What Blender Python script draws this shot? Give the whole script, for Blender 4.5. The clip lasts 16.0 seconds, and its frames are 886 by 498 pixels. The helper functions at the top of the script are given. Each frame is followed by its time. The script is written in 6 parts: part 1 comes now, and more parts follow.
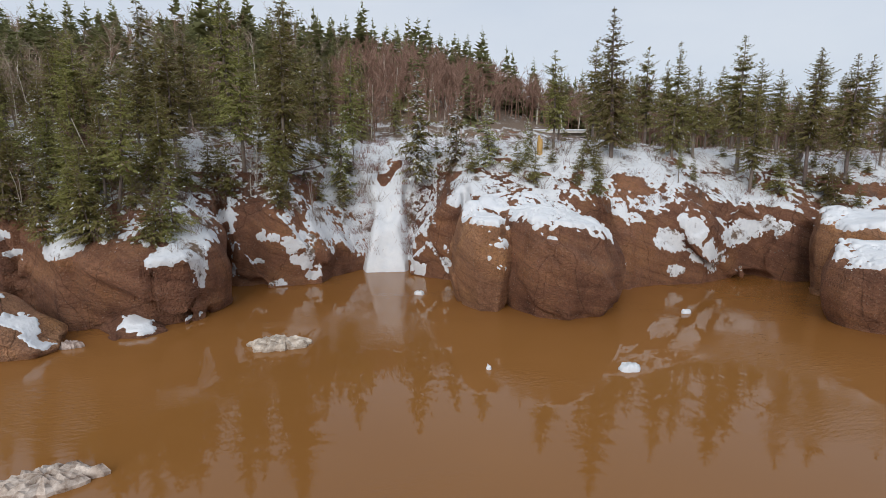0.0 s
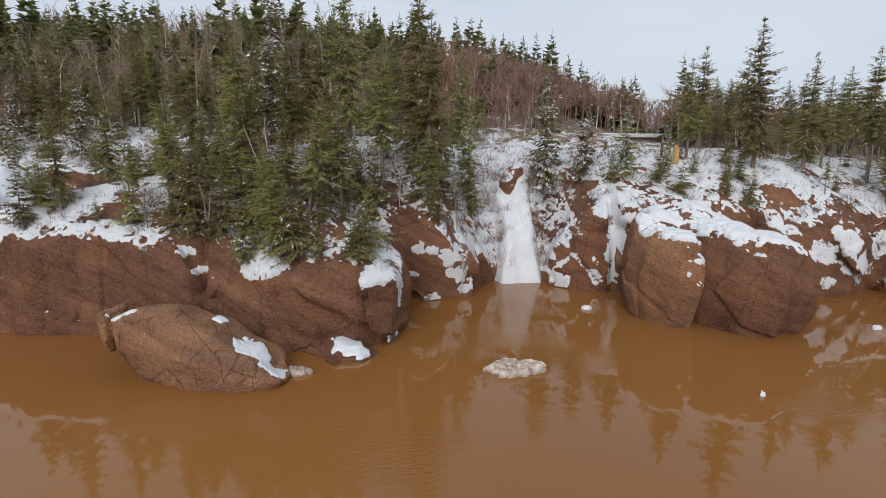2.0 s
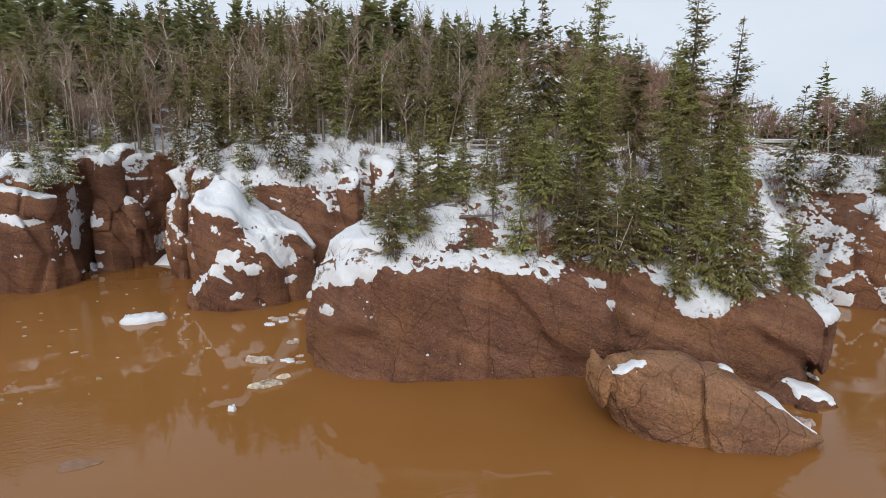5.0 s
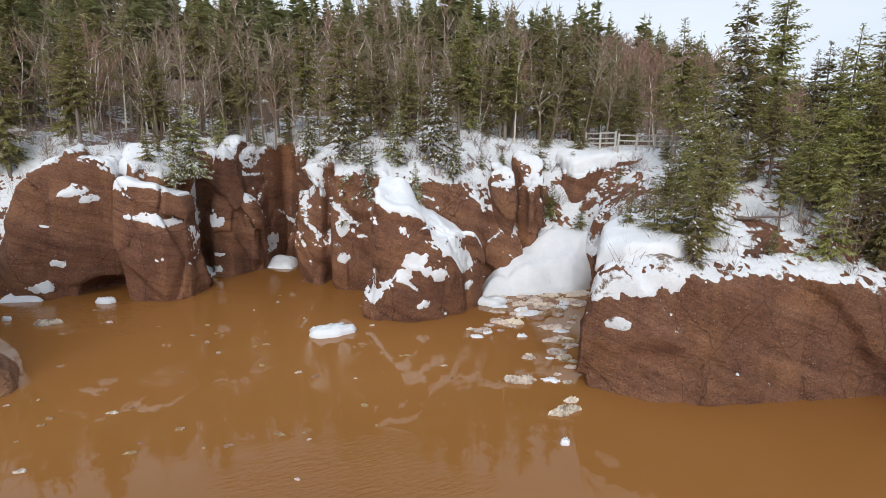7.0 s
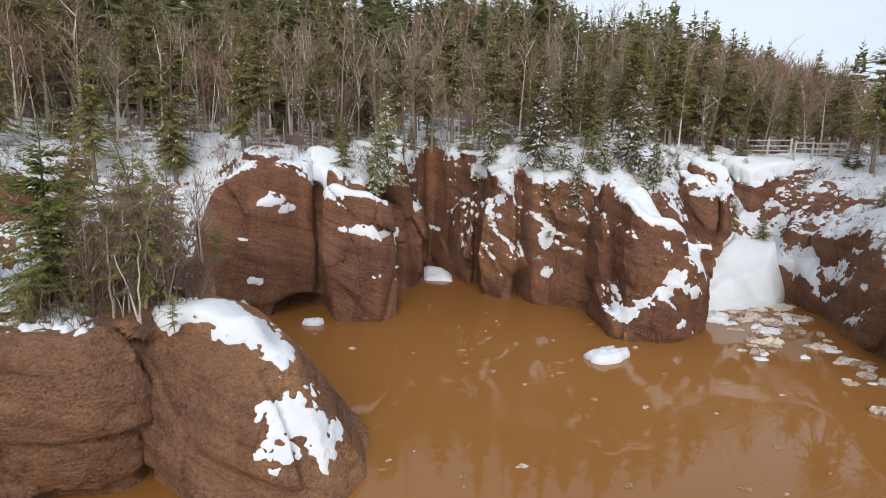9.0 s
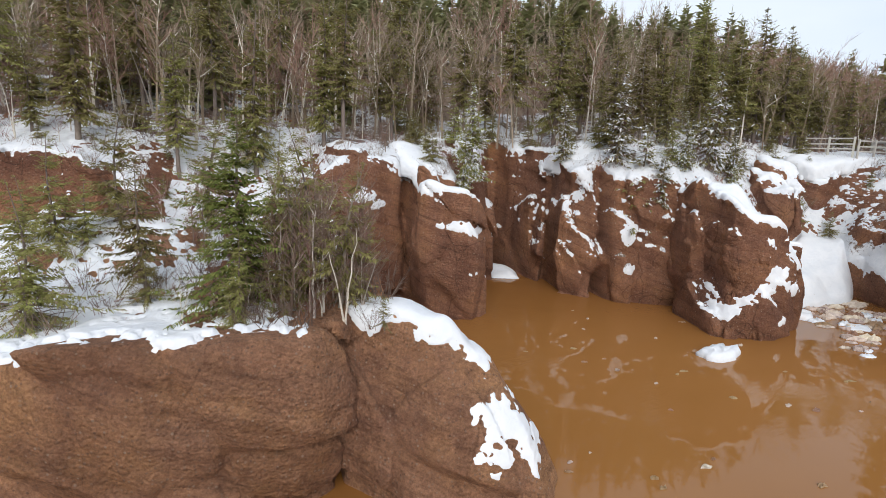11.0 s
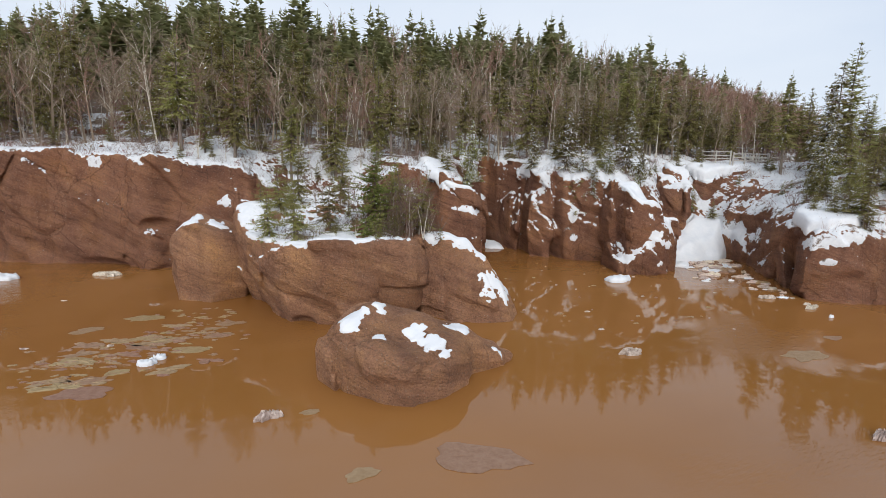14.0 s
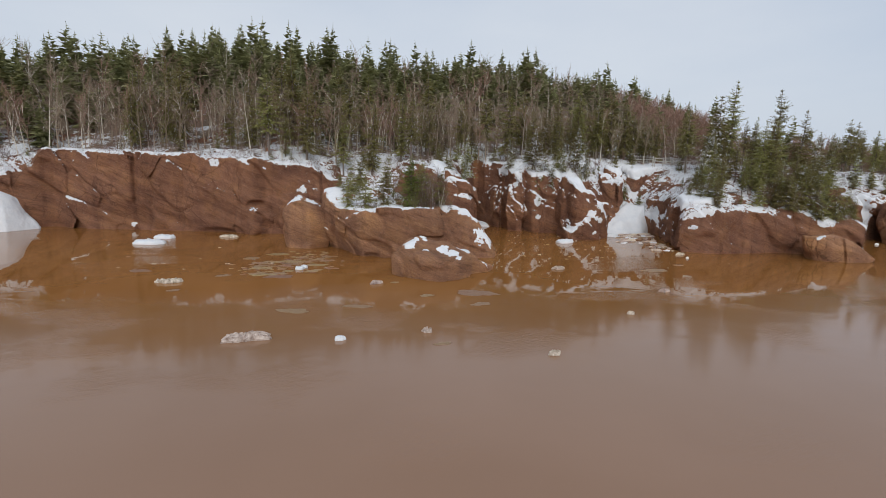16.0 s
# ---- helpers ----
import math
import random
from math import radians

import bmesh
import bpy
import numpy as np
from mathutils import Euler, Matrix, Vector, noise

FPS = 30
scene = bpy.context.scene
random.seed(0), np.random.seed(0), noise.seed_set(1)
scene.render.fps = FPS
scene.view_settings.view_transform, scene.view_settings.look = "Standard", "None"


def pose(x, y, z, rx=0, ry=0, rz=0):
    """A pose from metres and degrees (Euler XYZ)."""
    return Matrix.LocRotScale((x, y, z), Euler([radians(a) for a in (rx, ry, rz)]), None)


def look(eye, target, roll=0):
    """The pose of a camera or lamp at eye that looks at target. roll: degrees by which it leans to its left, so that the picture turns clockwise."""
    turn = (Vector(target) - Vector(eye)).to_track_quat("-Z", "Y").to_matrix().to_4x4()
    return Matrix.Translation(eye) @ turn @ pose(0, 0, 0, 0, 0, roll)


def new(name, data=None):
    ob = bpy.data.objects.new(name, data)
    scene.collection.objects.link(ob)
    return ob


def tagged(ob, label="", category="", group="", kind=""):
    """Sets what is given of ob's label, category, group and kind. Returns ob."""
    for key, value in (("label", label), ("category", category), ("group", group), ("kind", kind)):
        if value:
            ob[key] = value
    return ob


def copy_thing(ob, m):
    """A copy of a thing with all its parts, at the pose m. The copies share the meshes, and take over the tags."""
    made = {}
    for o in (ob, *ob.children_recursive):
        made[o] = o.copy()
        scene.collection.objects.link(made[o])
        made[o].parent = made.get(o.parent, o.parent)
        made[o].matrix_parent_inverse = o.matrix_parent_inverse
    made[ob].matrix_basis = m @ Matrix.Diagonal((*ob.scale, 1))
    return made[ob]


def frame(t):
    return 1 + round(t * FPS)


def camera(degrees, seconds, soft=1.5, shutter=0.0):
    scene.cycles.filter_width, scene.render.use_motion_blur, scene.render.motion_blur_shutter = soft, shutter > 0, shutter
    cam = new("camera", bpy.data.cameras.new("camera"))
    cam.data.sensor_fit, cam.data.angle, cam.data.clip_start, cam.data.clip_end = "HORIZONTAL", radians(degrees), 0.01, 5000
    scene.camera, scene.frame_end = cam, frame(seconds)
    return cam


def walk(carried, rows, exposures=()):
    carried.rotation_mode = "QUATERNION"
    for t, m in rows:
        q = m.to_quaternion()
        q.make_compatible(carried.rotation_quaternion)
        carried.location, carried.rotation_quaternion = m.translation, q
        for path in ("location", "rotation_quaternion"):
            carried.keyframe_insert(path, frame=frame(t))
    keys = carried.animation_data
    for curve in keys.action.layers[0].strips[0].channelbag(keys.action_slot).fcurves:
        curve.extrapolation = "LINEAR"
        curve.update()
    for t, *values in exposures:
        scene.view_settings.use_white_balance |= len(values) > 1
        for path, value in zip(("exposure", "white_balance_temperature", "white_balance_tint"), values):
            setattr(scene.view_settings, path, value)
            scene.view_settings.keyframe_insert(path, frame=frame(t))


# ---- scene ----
cam = camera(80.0, 16.0, soft=0.85)
# seconds, eye in metres, turn in degrees
ROWS = [
    (0.0, 0.00, -0.00, 8.59, 80.21, -0.13, 0.02),
    (0.5, -2.33, 0.05, 8.70, 80.12, -0.31, -0.55),
    (1.0, -5.18, 0.41, 8.84, 80.10, -0.40, -1.20),
    (1.5, -8.34, 0.84, 9.15, 79.94, -0.47, -1.63),
    (2.0, -11.70, 1.33, 9.39, 79.86, -0.55, -2.11),
    (2.5, -15.32, 1.93, 9.64, 79.63, -0.70, -2.72),
    (3.0, -19.00, 2.71, 9.84, 79.46, -0.77, -3.29),
    (3.5, -22.74, 3.51, 9.99, 79.54, -0.90, -4.06),
    (4.0, -26.35, 4.32, 10.13, 79.55, -0.97, -4.72),
    (4.2, -27.74, 4.53, 10.25, 79.66, -0.83, -4.94),
    (6.3, -40.76, 8.78, 10.01, 79.56, -0.92, -7.17),
    (6.5, -42.16, 9.27, 9.84, 79.70, -0.99, -7.43),
    (7.0, -45.74, 10.33, 9.77, 79.54, -1.04, -8.09),
    (7.5, -49.60, 11.48, 9.84, 79.44, -1.28, -9.05),
    (8.0, -53.54, 12.74, 9.79, 79.68, -1.49, -10.03),
    (8.5, -57.38, 14.10, 9.75, 79.75, -1.48, -10.98),
    (9.0, -61.03, 15.56, 9.81, 79.62, -1.61, -11.77),
    (9.5, -64.34, 17.06, 10.05, 79.34, -1.75, -12.47),
    (9.7, -65.50, 17.63, 10.18, 79.26, -1.73, -12.81),
    (11.8, -67.58, 16.34, 9.25, 79.42, -2.06, -13.53),
    (12.0, -67.93, 15.49, 9.27, 79.54, -2.07, -13.65),
    (12.5, -69.01, 12.48, 9.57, 79.71, -1.97, -13.76),
    (13.0, -70.30, 8.67, 9.82, 79.86, -1.87, -13.86),
    (13.5, -71.69, 4.22, 9.93, 80.06, -1.77, -14.00),
    (14.0, -73.18, -0.70, 9.94, 80.15, -1.58, -14.16),
    (14.5, -74.78, -5.93, 9.94, 80.18, -1.58, -14.33),
    (15.0, -76.57, -11.30, 9.88, 80.27, -1.68, -14.64),
    (15.5, -78.65, -16.71, 9.86, 80.24, -1.77, -15.02),
    (16.0, -80.94, -22.17, 9.86, 80.52, -1.78, -15.47),
]
walk(cam, [(t, pose(x, y, z, rx, ry, rz)) for t, x, y, z, rx, ry, rz in ROWS],
     [(0.0, -0.2), (4.2, -0.12), (6.5, 0.14), (9.7, 0.18), (12.0, 0.27), (13.0, 0.18), (14.5, -0.02), (16.0, -0.28)])

# ---- light: a bright, thinly overcast winter sky ----
world = bpy.data.worlds.new("overcast_sky")
scene.world = world
world.use_nodes = True
wn, wl = world.node_tree.nodes, world.node_tree.links
wn.clear()
w_out = wn.new("ShaderNodeOutputWorld")
w_bg = wn.new("ShaderNodeBackground")
w_sky = wn.new("ShaderNodeTexSky")
w_sky.sky_type = "NISHITA"
w_sky.sun_disc = False
w_sky.sun_elevation, w_sky.sun_rotation = radians(38), radians(200)
w_sky.air_density, w_sky.dust_density, w_sky.ozone_density = 1.0, 3.0, 1.0
w_co = wn.new("ShaderNodeTexCoord")
w_map = wn.new("ShaderNodeMapping")
w_map.inputs["Scale"].default_value = (1.0, 1.0, 3.0)
w_noise = wn.new("ShaderNodeTexNoise")
w_noise.inputs["Scale"].default_value = 1.6
w_noise.inputs["Detail"].default_value = 6
w_ramp = wn.new("ShaderNodeValToRGB")
w_ramp.color_ramp.elements[0].position, w_ramp.color_ramp.elements[0].color = 0.30, (6.5, 7.4, 8.8, 1)
w_ramp.color_ramp.elements[1].position, w_ramp.color_ramp.elements[1].color = 0.72, (8.1, 8.7, 9.6, 1)
w_mix = wn.new("ShaderNodeMix")
w_mix.data_type = "RGBA"
w_mix.inputs[0].default_value = 0.88
wl.new(w_co.outputs["Generated"], w_map.inputs["Vector"])
wl.new(w_map.outputs["Vector"], w_noise.inputs["Vector"])
wl.new(w_noise.outputs["Fac"], w_ramp.inputs["Fac"])
wl.new(w_sky.outputs["Color"], w_mix.inputs[6])
wl.new(w_ramp.outputs["Color"], w_mix.inputs[7])
wl.new(w_mix.outputs[2], w_bg.inputs["Color"])
w_bg.inputs["Strength"].default_value = 0.104
wl.new(w_bg.outputs["Background"], w_out.inputs["Surface"])
sun = new("sun", bpy.data.lights.new("sun", "SUN"))
sun.data.energy, sun.data.angle, sun.data.color = 2.0, radians(40), (1.0, 0.98, 0.95)
sun.matrix_world = look((-50, -70, 55), (-30, 20, 0))


# ---- materials ----
def material(name):
    m = bpy.data.materials.new(name)
    m.use_nodes = True
    nt = m.node_tree
    return m, nt.nodes, nt.links, nt.nodes["Principled BSDF"]


def noise_node(n, l, co, scale, detail=6, rough=0.6, stretch=(1, 1, 1), turn=(0, 0, 0)):
    mp = n.new("ShaderNodeMapping")
    mp.vector_type = "TEXTURE"
    mp.inputs["Scale"].default_value = [1 / s for s in stretch]
    mp.inputs["Rotation"].default_value = turn
    tx = n.new("ShaderNodeTexNoise")
    tx.inputs["Scale"].default_value, tx.inputs["Detail"].default_value, tx.inputs["Roughness"].default_value = scale, detail, rough
    l.new(co, mp.inputs["Vector"])
    l.new(mp.outputs["Vector"], tx.inputs["Vector"])
    return tx.outputs["Fac"]


def ramp(n, l, fac, *stops):
    r = n.new("ShaderNodeValToRGB")
    e = r.color_ramp.elements
    while len(e) < len(stops):
        e.new(0.5)
    for k, (p, c) in zip(e, stops):
        k.position, k.color = p, (*c, 1)
    l.new(fac, r.inputs["Fac"])
    return r.outputs["Color"]


def mixed(n, l, fac, a, b, how="MIX"):
    x = n.new("ShaderNodeMix")
    x.data_type, x.blend_type = "RGBA", how
    if isinstance(fac, float):
        x.inputs[0].default_value = fac
    else:
        l.new(fac, x.inputs[0])
    l.new(a, x.inputs[6])
    l.new(b, x.inputs[7])
    return x.outputs[2]


def maths(n, l, how, a, b):
    x = n.new("ShaderNodeMath")
    x.operation = how
    for k, v in enumerate((a, b)):
        if isinstance(v, (int, float)):
            x.inputs[k].default_value = v
        else:
            l.new(v, x.inputs[k])
    return x.outputs[0]


def bump(n, l, bsdf, height, strength, distance, before=None):
    b = n.new("ShaderNodeBump")
    b.inputs["Strength"].default_value, b.inputs["Distance"].default_value = strength, distance
    l.new(height, b.inputs["Height"])
    if before:
        l.new(before, b.inputs["Normal"])
    l.new(b.outputs["Normal"], bsdf.inputs["Normal"])
    return b.outputs["Normal"]


def position(n):
    return n.new("ShaderNodeNewGeometry").outputs["Position"]


def rock_material(name="red_conglomerate", warm=(1, 1, 1), joints=0.6, cell=0.21):
    """Red conglomerate: thin beds that dip, pebbles, straight hairline joints, damp stains."""
    m, n, l, b = material(name)
    co = position(n)
    dip = n.new("ShaderNodeVectorMath")
    dip.operation = "DOT_PRODUCT"
    dip.inputs[1].default_value = (0.36, -0.10, 1.0)
    l.new(co, dip.inputs[0])
    apart = n.new("ShaderNodeSeparateXYZ")
    l.new(co, apart.inputs[0])
    layer = n.new("ShaderNodeCombineXYZ")
    l.new(maths(n, l, "MULTIPLY", apart.outputs["X"], 0.11), layer.inputs[0])
    l.new(maths(n, l, "MULTIPLY", apart.outputs["Y"], 0.11), layer.inputs[1])
    l.new(dip.outputs["Value"], layer.inputs[2])
    big = noise_node(n, l, co, 0.17, 5, 0.6)
    hue = noise_node(n, l, co, 0.45, 6, 0.65)
    beds = noise_node(n, l, layer.outputs[0], 1.3, 6, 0.6)
    strata = noise_node(n, l, layer.outputs[0], 5.0, 6, 0.65)
    streak = noise_node(n, l, co, 0.9, 5, 0.6, (1, 1, 0.09))
    grain = noise_node(n, l, co, 7.0, 8, 0.8)
    fine = noise_node(n, l, co, 20.0, 5, 0.75)
    base = ramp(n, l, beds, (0.30, (0.205, 0.096, 0.057)), (0.50, (0.275, 0.132, 0.079)), (0.70, (0.340, 0.170, 0.102)))
    tint = ramp(n, l, big, (0.34, [0.70 * w * k for w, k in zip(warm, (1, 0.95, 0.98))]), (0.52, warm), (0.70, [1.20 * w * k for w, k in zip(warm, (1, 0.97, 0.84))]))
    col = mixed(n, l, 0.9, base, tint, "MULTIPLY")
    cast = ramp(n, l, hue, (0.32, (0.74, 0.73, 0.80)), (0.5, (1, 1, 1)), (0.66, (1.18, 1.18, 0.98)))
    col = mixed(n, l, 0.8, col, cast, "MULTIPLY")
    wet = ramp(n, l, streak, (0.30, (0.62, 0.58, 0.57)), (0.46, (1, 1, 1)), (0.75, (1.08, 1.07, 1.05)))
    col = mixed(n, l, 0.65, col, wet, "MULTIPLY")
    speck = ramp(n, l, grain, (0.34, (0.58, 0.56, 0.56)), (0.50, (1, 1, 1)), (0.68, (1.42, 1.40, 1.36)))
    dots = ramp(n, l, fine, (0.34, (0.66, 0.64, 0.64)), (0.5, (1, 1, 1)), (0.66, (1.36, 1.34, 1.32)))
    speck = mixed(n, l, 0.8, speck, dots, "MULTIPLY")
    col = mixed(n, l, 0.7, col, speck, "MULTIPLY")
    lines = ramp(n, l, strata, (0.34, (0.56, 0.53, 0.53)), (0.47, (1, 1, 1)), (0.68, (1.14, 1.12, 1.10)))
    col = mixed(n, l, 0.6, col, lines, "MULTIPLY")
    st = n.new("ShaderNodeTexVoronoi")
    st.inputs["Scale"].default_value = 10.0
    l.new(co, st.inputs["Vector"])
    stone = ramp(n, l, st.outputs["Distance"], (0.0, (1, 1, 1)), (0.28, (0.9, 0.9, 0.9)), (0.40, (0, 0, 0)))
    sep = n.new("ShaderNodeSeparateColor")
    l.new(st.outputs["Color"], sep.inputs[0])
    pick = n.new("ShaderNodeMapRange")
    pick.inputs["From Min"].default_value, pick.inputs["From Max"].default_value, pick.inputs["To Max"].default_value = 0.58, 0.80, 0.8
    l.new(sep.outputs[0], pick.inputs["Value"])
    sbw = n.new("ShaderNodeRGBToBW")
    l.new(stone, sbw.inputs[0])
    shade = ramp(n, l, sep.outputs[1], (0.0, (0.12, 0.066, 0.046)), (0.35, (0.26, 0.15, 0.10)), (0.7, (0.33, 0.21, 0.145)), (1.0, (0.42, 0.30, 0.22)))
    col = mixed(n, l, maths(n, l, "MULTIPLY", sbw.outputs[0], pick.outputs[0]), col, shade)
    warp = n.new("ShaderNodeTexNoise")
    warp.inputs["Scale"].default_value, warp.inputs["Detail"].default_value = 0.5, 6
    l.new(co, warp.inputs["Vector"])
    cracks = None
    for scale, turn, squash, wide in ((cell, (0.15, 0.36, 0.3), (1.0, 1.0, 0.55), 0.03), (cell * 1.9, (0.1, -0.2, 0.9), (0.8, 0.8, 0.45), 0.018)):
        j = n.new("ShaderNodeTexVoronoi")
        j.feature = "DISTANCE_TO_EDGE"
        j.inputs["Scale"].default_value = scale
        jm = n.new("ShaderNodeMapping")
        jm.inputs["Rotation"].default_value = turn
        jm.inputs["Scale"].default_value = squash
        va = n.new("ShaderNodeVectorMath")
        va.operation = "MULTIPLY_ADD"
        va.inputs[1].default_value = (1.3, 1.3, 1.3)
        l.new(warp.outputs["Color"], va.inputs[0])
        l.new(co, va.inputs[2])
        l.new(va.outputs[0], jm.inputs["Vector"])
        l.new(jm.outputs["Vector"], j.inputs["Vector"])
        one = ramp(n, l, j.outputs["Distance"], (0.0, (0.30, 0.27, 0.26)), (wide * scale * 1.1, (1, 1, 1)))
        broken = ramp(n, l, noise_node(n, l, co, 0.35, 3, 0.5), (0.42, (1, 1, 1)), (0.54, (0, 0, 0)))
        lift = n.new("ShaderNodeRGBToBW")
        l.new(broken, lift.inputs[0])
        white = n.new("ShaderNodeRGB")
        white.outputs[0].default_value = (1, 1, 1, 1)
        one = mixed(n, l, lift.outputs[0], one, white.outputs[0]) if cracks else one
        cracks = mixed(n, l, 1.0, cracks, one, "MULTIPLY") if cracks else one
    col = mixed(n, l, joints, col, cracks, "MULTIPLY")
    l.new(col, b.inputs["Base Color"])
    b.inputs["Roughness"].default_value = 0.85
    b.inputs["Specular IOR Level"].default_value = 0.25
    cg = n.new("ShaderNodeRGBToBW")
    l.new(cracks, cg.inputs[0])
    h = maths(n, l, "ADD", maths(n, l, "MULTIPLY", strata, 0.55), maths(n, l, "MULTIPLY", beds, 0.5))
    h = maths(n, l, "ADD", h, maths(n, l, "MULTIPLY", grain, 0.75))
    h = maths(n, l, "SUBTRACT", h, maths(n, l, "MULTIPLY", st.outputs["Distance"], 0.6))
    h = maths(n, l, "ADD", h, maths(n, l, "MULTIPLY", cg.outputs[0], 0.35 * joints))
    n1 = bump(n, l, b, h, 1.0, 0.22)
    bump(n, l, b, fine, 0.7, 0.05, n1)
    return m


def snow_material():
    m, n, l, b = material("old_snow")
    co = position(n)
    a = noise_node(n, l, co, 1.3, 6, 0.6)
    f = noise_node(n, l, co, 14.0, 4, 0.6)
    dirt = noise_node(n, l, co, 3.1, 8, 0.75)
    col = ramp(n, l, a, (0.3, (0.64, 0.66, 0.69)), (0.7, (0.74, 0.745, 0.755)))
    spot = ramp(n, l, dirt, (0.26, (0.42, 0.33, 0.27)), (0.34, (1, 1, 1)))
    l.new(mixed(n, l, 0.7, col, spot, "MULTIPLY"), b.inputs["Base Color"])
    b.inputs["Roughness"].default_value = 0.7
    b.inputs["Specular IOR Level"].default_value = 0.25
    n1 = bump(n, l, b, a, 0.5, 0.25)
    bump(n, l, b, f, 0.3, 0.03, n1)
    return m


def forest_floor_material(name="snowy_forest_floor", low=0.43, high=0.50):
    """Snow with brown litter, grass tufts and bare soil showing through."""
    m, n, l, b = material(name)
    co = position(n)
    a = noise_node(n, l, co, 0.55, 8, 0.72)
    c = noise_node(n, l, co, 4.0, 6, 0.7)
    snow = ramp(n, l, c, (0.3, (0.60, 0.62, 0.65)), (0.7, (0.72, 0.725, 0.735)))
    litter = ramp(n, l, c, (0.3, (0.11, 0.074, 0.050)), (0.7, (0.24, 0.168, 0.118)))
    fac = n.new("ShaderNodeMapRange")
    fac.inputs["From Min"].default_value, fac.inputs["From Max"].default_value = low, high
    l.new(maths(n, l, "ADD", a, maths(n, l, "MULTIPLY", maths(n, l, "SUBTRACT", c, 0.5), 0.35)), fac.inputs["Value"])
    l.new(mixed(n, l, fac.outputs[0], litter, snow), b.inputs["Base Color"])
    b.inputs["Roughness"].default_value = 0.85
    bump(n, l, b, c, 0.6, 0.15)
    return m


def water_material():
    """Silt-brown tidal water, nearly still, with patches of fine ripple."""
    m, n, l, b = material("silty_water")
    co = position(n)
    a = noise_node(n, l, co, 0.05, 4, 0.5)
    inshore = ramp(n, l, a, (0.3, (0.225, 0.094, 0.024)), (0.7, (0.285, 0.127, 0.037)))
    offshore = ramp(n, l, a, (0.3, (0.24, 0.134, 0.078)), (0.7, (0.29, 0.172, 0.112)))
    apart = n.new("ShaderNodeSeparateXYZ")
    l.new(co, apart.inputs[0])
    along = n.new("ShaderNodeMapRange")
    along.inputs["From Min"].default_value, along.inputs["From Max"].default_value = 17.5, 2.5
    wander = maths(n, l, "MULTIPLY", maths(n, l, "SUBTRACT", noise_node(n, l, co, 0.07, 4, 0.55), 0.5), 26.0)
    out = maths(n, l, "ADD", apart.outputs["Y"], maths(n, l, "MULTIPLY", maths(n, l, "ADD", apart.outputs["X"], 74.0), 0.11))
    l.new(maths(n, l, "ADD", out, wander), along.inputs["Value"])
    l.new(mixed(n, l, along.outputs[0], inshore, offshore), b.inputs["Base Color"])
    breeze = n.new("ShaderNodeMapRange")
    breeze.inputs["To Min"].default_value, breeze.inputs["To Max"].default_value = 0.02, 0.12
    l.new(along.outputs[0], breeze.inputs["Value"])
    l.new(breeze.outputs[0], b.inputs["Roughness"])
    b.inputs["IOR"].default_value = 1.33
    patch = n.new("ShaderNodeMapRange")
    patch.inputs["From Min"].default_value, patch.inputs["From Max"].default_value = 0.52, 0.66
    l.new(noise_node(n, l, co, 0.09, 3, 0.5, (1, 1.6, 1)), patch.inputs["Value"])
    rip = noise_node(n, l, co, 4.2, 3, 0.55, (0.55, 1.5, 1), (0, 0, 0.35))
    swell = noise_node(n, l, co, 0.5, 3, 0.5)
    n1 = bump(n, l, b, maths(n, l, "MULTIPLY", rip, patch.outputs[0]), 0.34, 0.08)
    bump(n, l, b, swell, 0.05, 0.12, n1)
    return m


def plain_material(name, dark, light, scale=6.0, rough=0.8, vary=0.0, relief=0.3, stretch=(1, 1, 1)):
    m, n, l, b = material(name)
    a = noise_node(n, l, position(n), scale, 6, 0.7, stretch)
    col = ramp(n, l, a, (0.3, dark), (0.7, light))
    if vary:
        info = n.new("ShaderNodeObjectInfo")
        hsv = n.new("ShaderNodeHueSaturation")
        l.new(maths(n, l, "ADD", maths(n, l, "MULTIPLY", info.outputs["Random"], 2 * vary), 1.0 - vary), hsv.inputs["Value"])
        l.new(maths(n, l, "ADD", maths(n, l, "MULTIPLY", info.outputs["Random"], 0.05), 0.475), hsv.inputs["Hue"])
        l.new(col, hsv.inputs["Color"])
        col = hsv.outputs["Color"]
    l.new(col, b.inputs["Base Color"])
    b.inputs["Roughness"].default_value = rough
    if relief:
        bump(n, l, b, a, relief, 0.05)
    return m


def foliage_material(name, dark, mid, light, vary):
    m, n, l, b = material(name)
    geo = n.new("ShaderNodeNewGeometry")
    col = ramp(n, l, geo.outputs["Random Per Island"], (0.0, dark), (0.55, mid), (1.0, light))
    info = n.new("ShaderNodeObjectInfo")
    hsv = n.new("ShaderNodeHueSaturation")
    l.new(maths(n, l, "ADD", maths(n, l, "MULTIPLY", info.outputs["Random"], 2 * vary), 1.0 - vary), hsv.inputs["Value"])
    l.new(maths(n, l, "ADD", maths(n, l, "MULTIPLY", info.outputs["Random"], 0.05), 0.47), hsv.inputs["Hue"])
    l.new(col, hsv.inputs["Color"])
    l.new(hsv.outputs["Color"], b.inputs["Base Color"])
    b.inputs["Roughness"].default_value = 0.75
    b.inputs["Specular IOR Level"].default_value = 0.2
    thin = n.new("ShaderNodeBsdfTranslucent")
    l.new(hsv.outputs["Color"], thin.inputs["Color"])
    both = n.new("ShaderNodeMixShader")
    both.inputs[0].default_value = 0.35
    l.new(b.outputs[0], both.inputs[1])
    l.new(thin.outputs[0], both.inputs[2])
    l.new(both.outputs[0], n["Material Output"].inputs["Surface"])
    return m


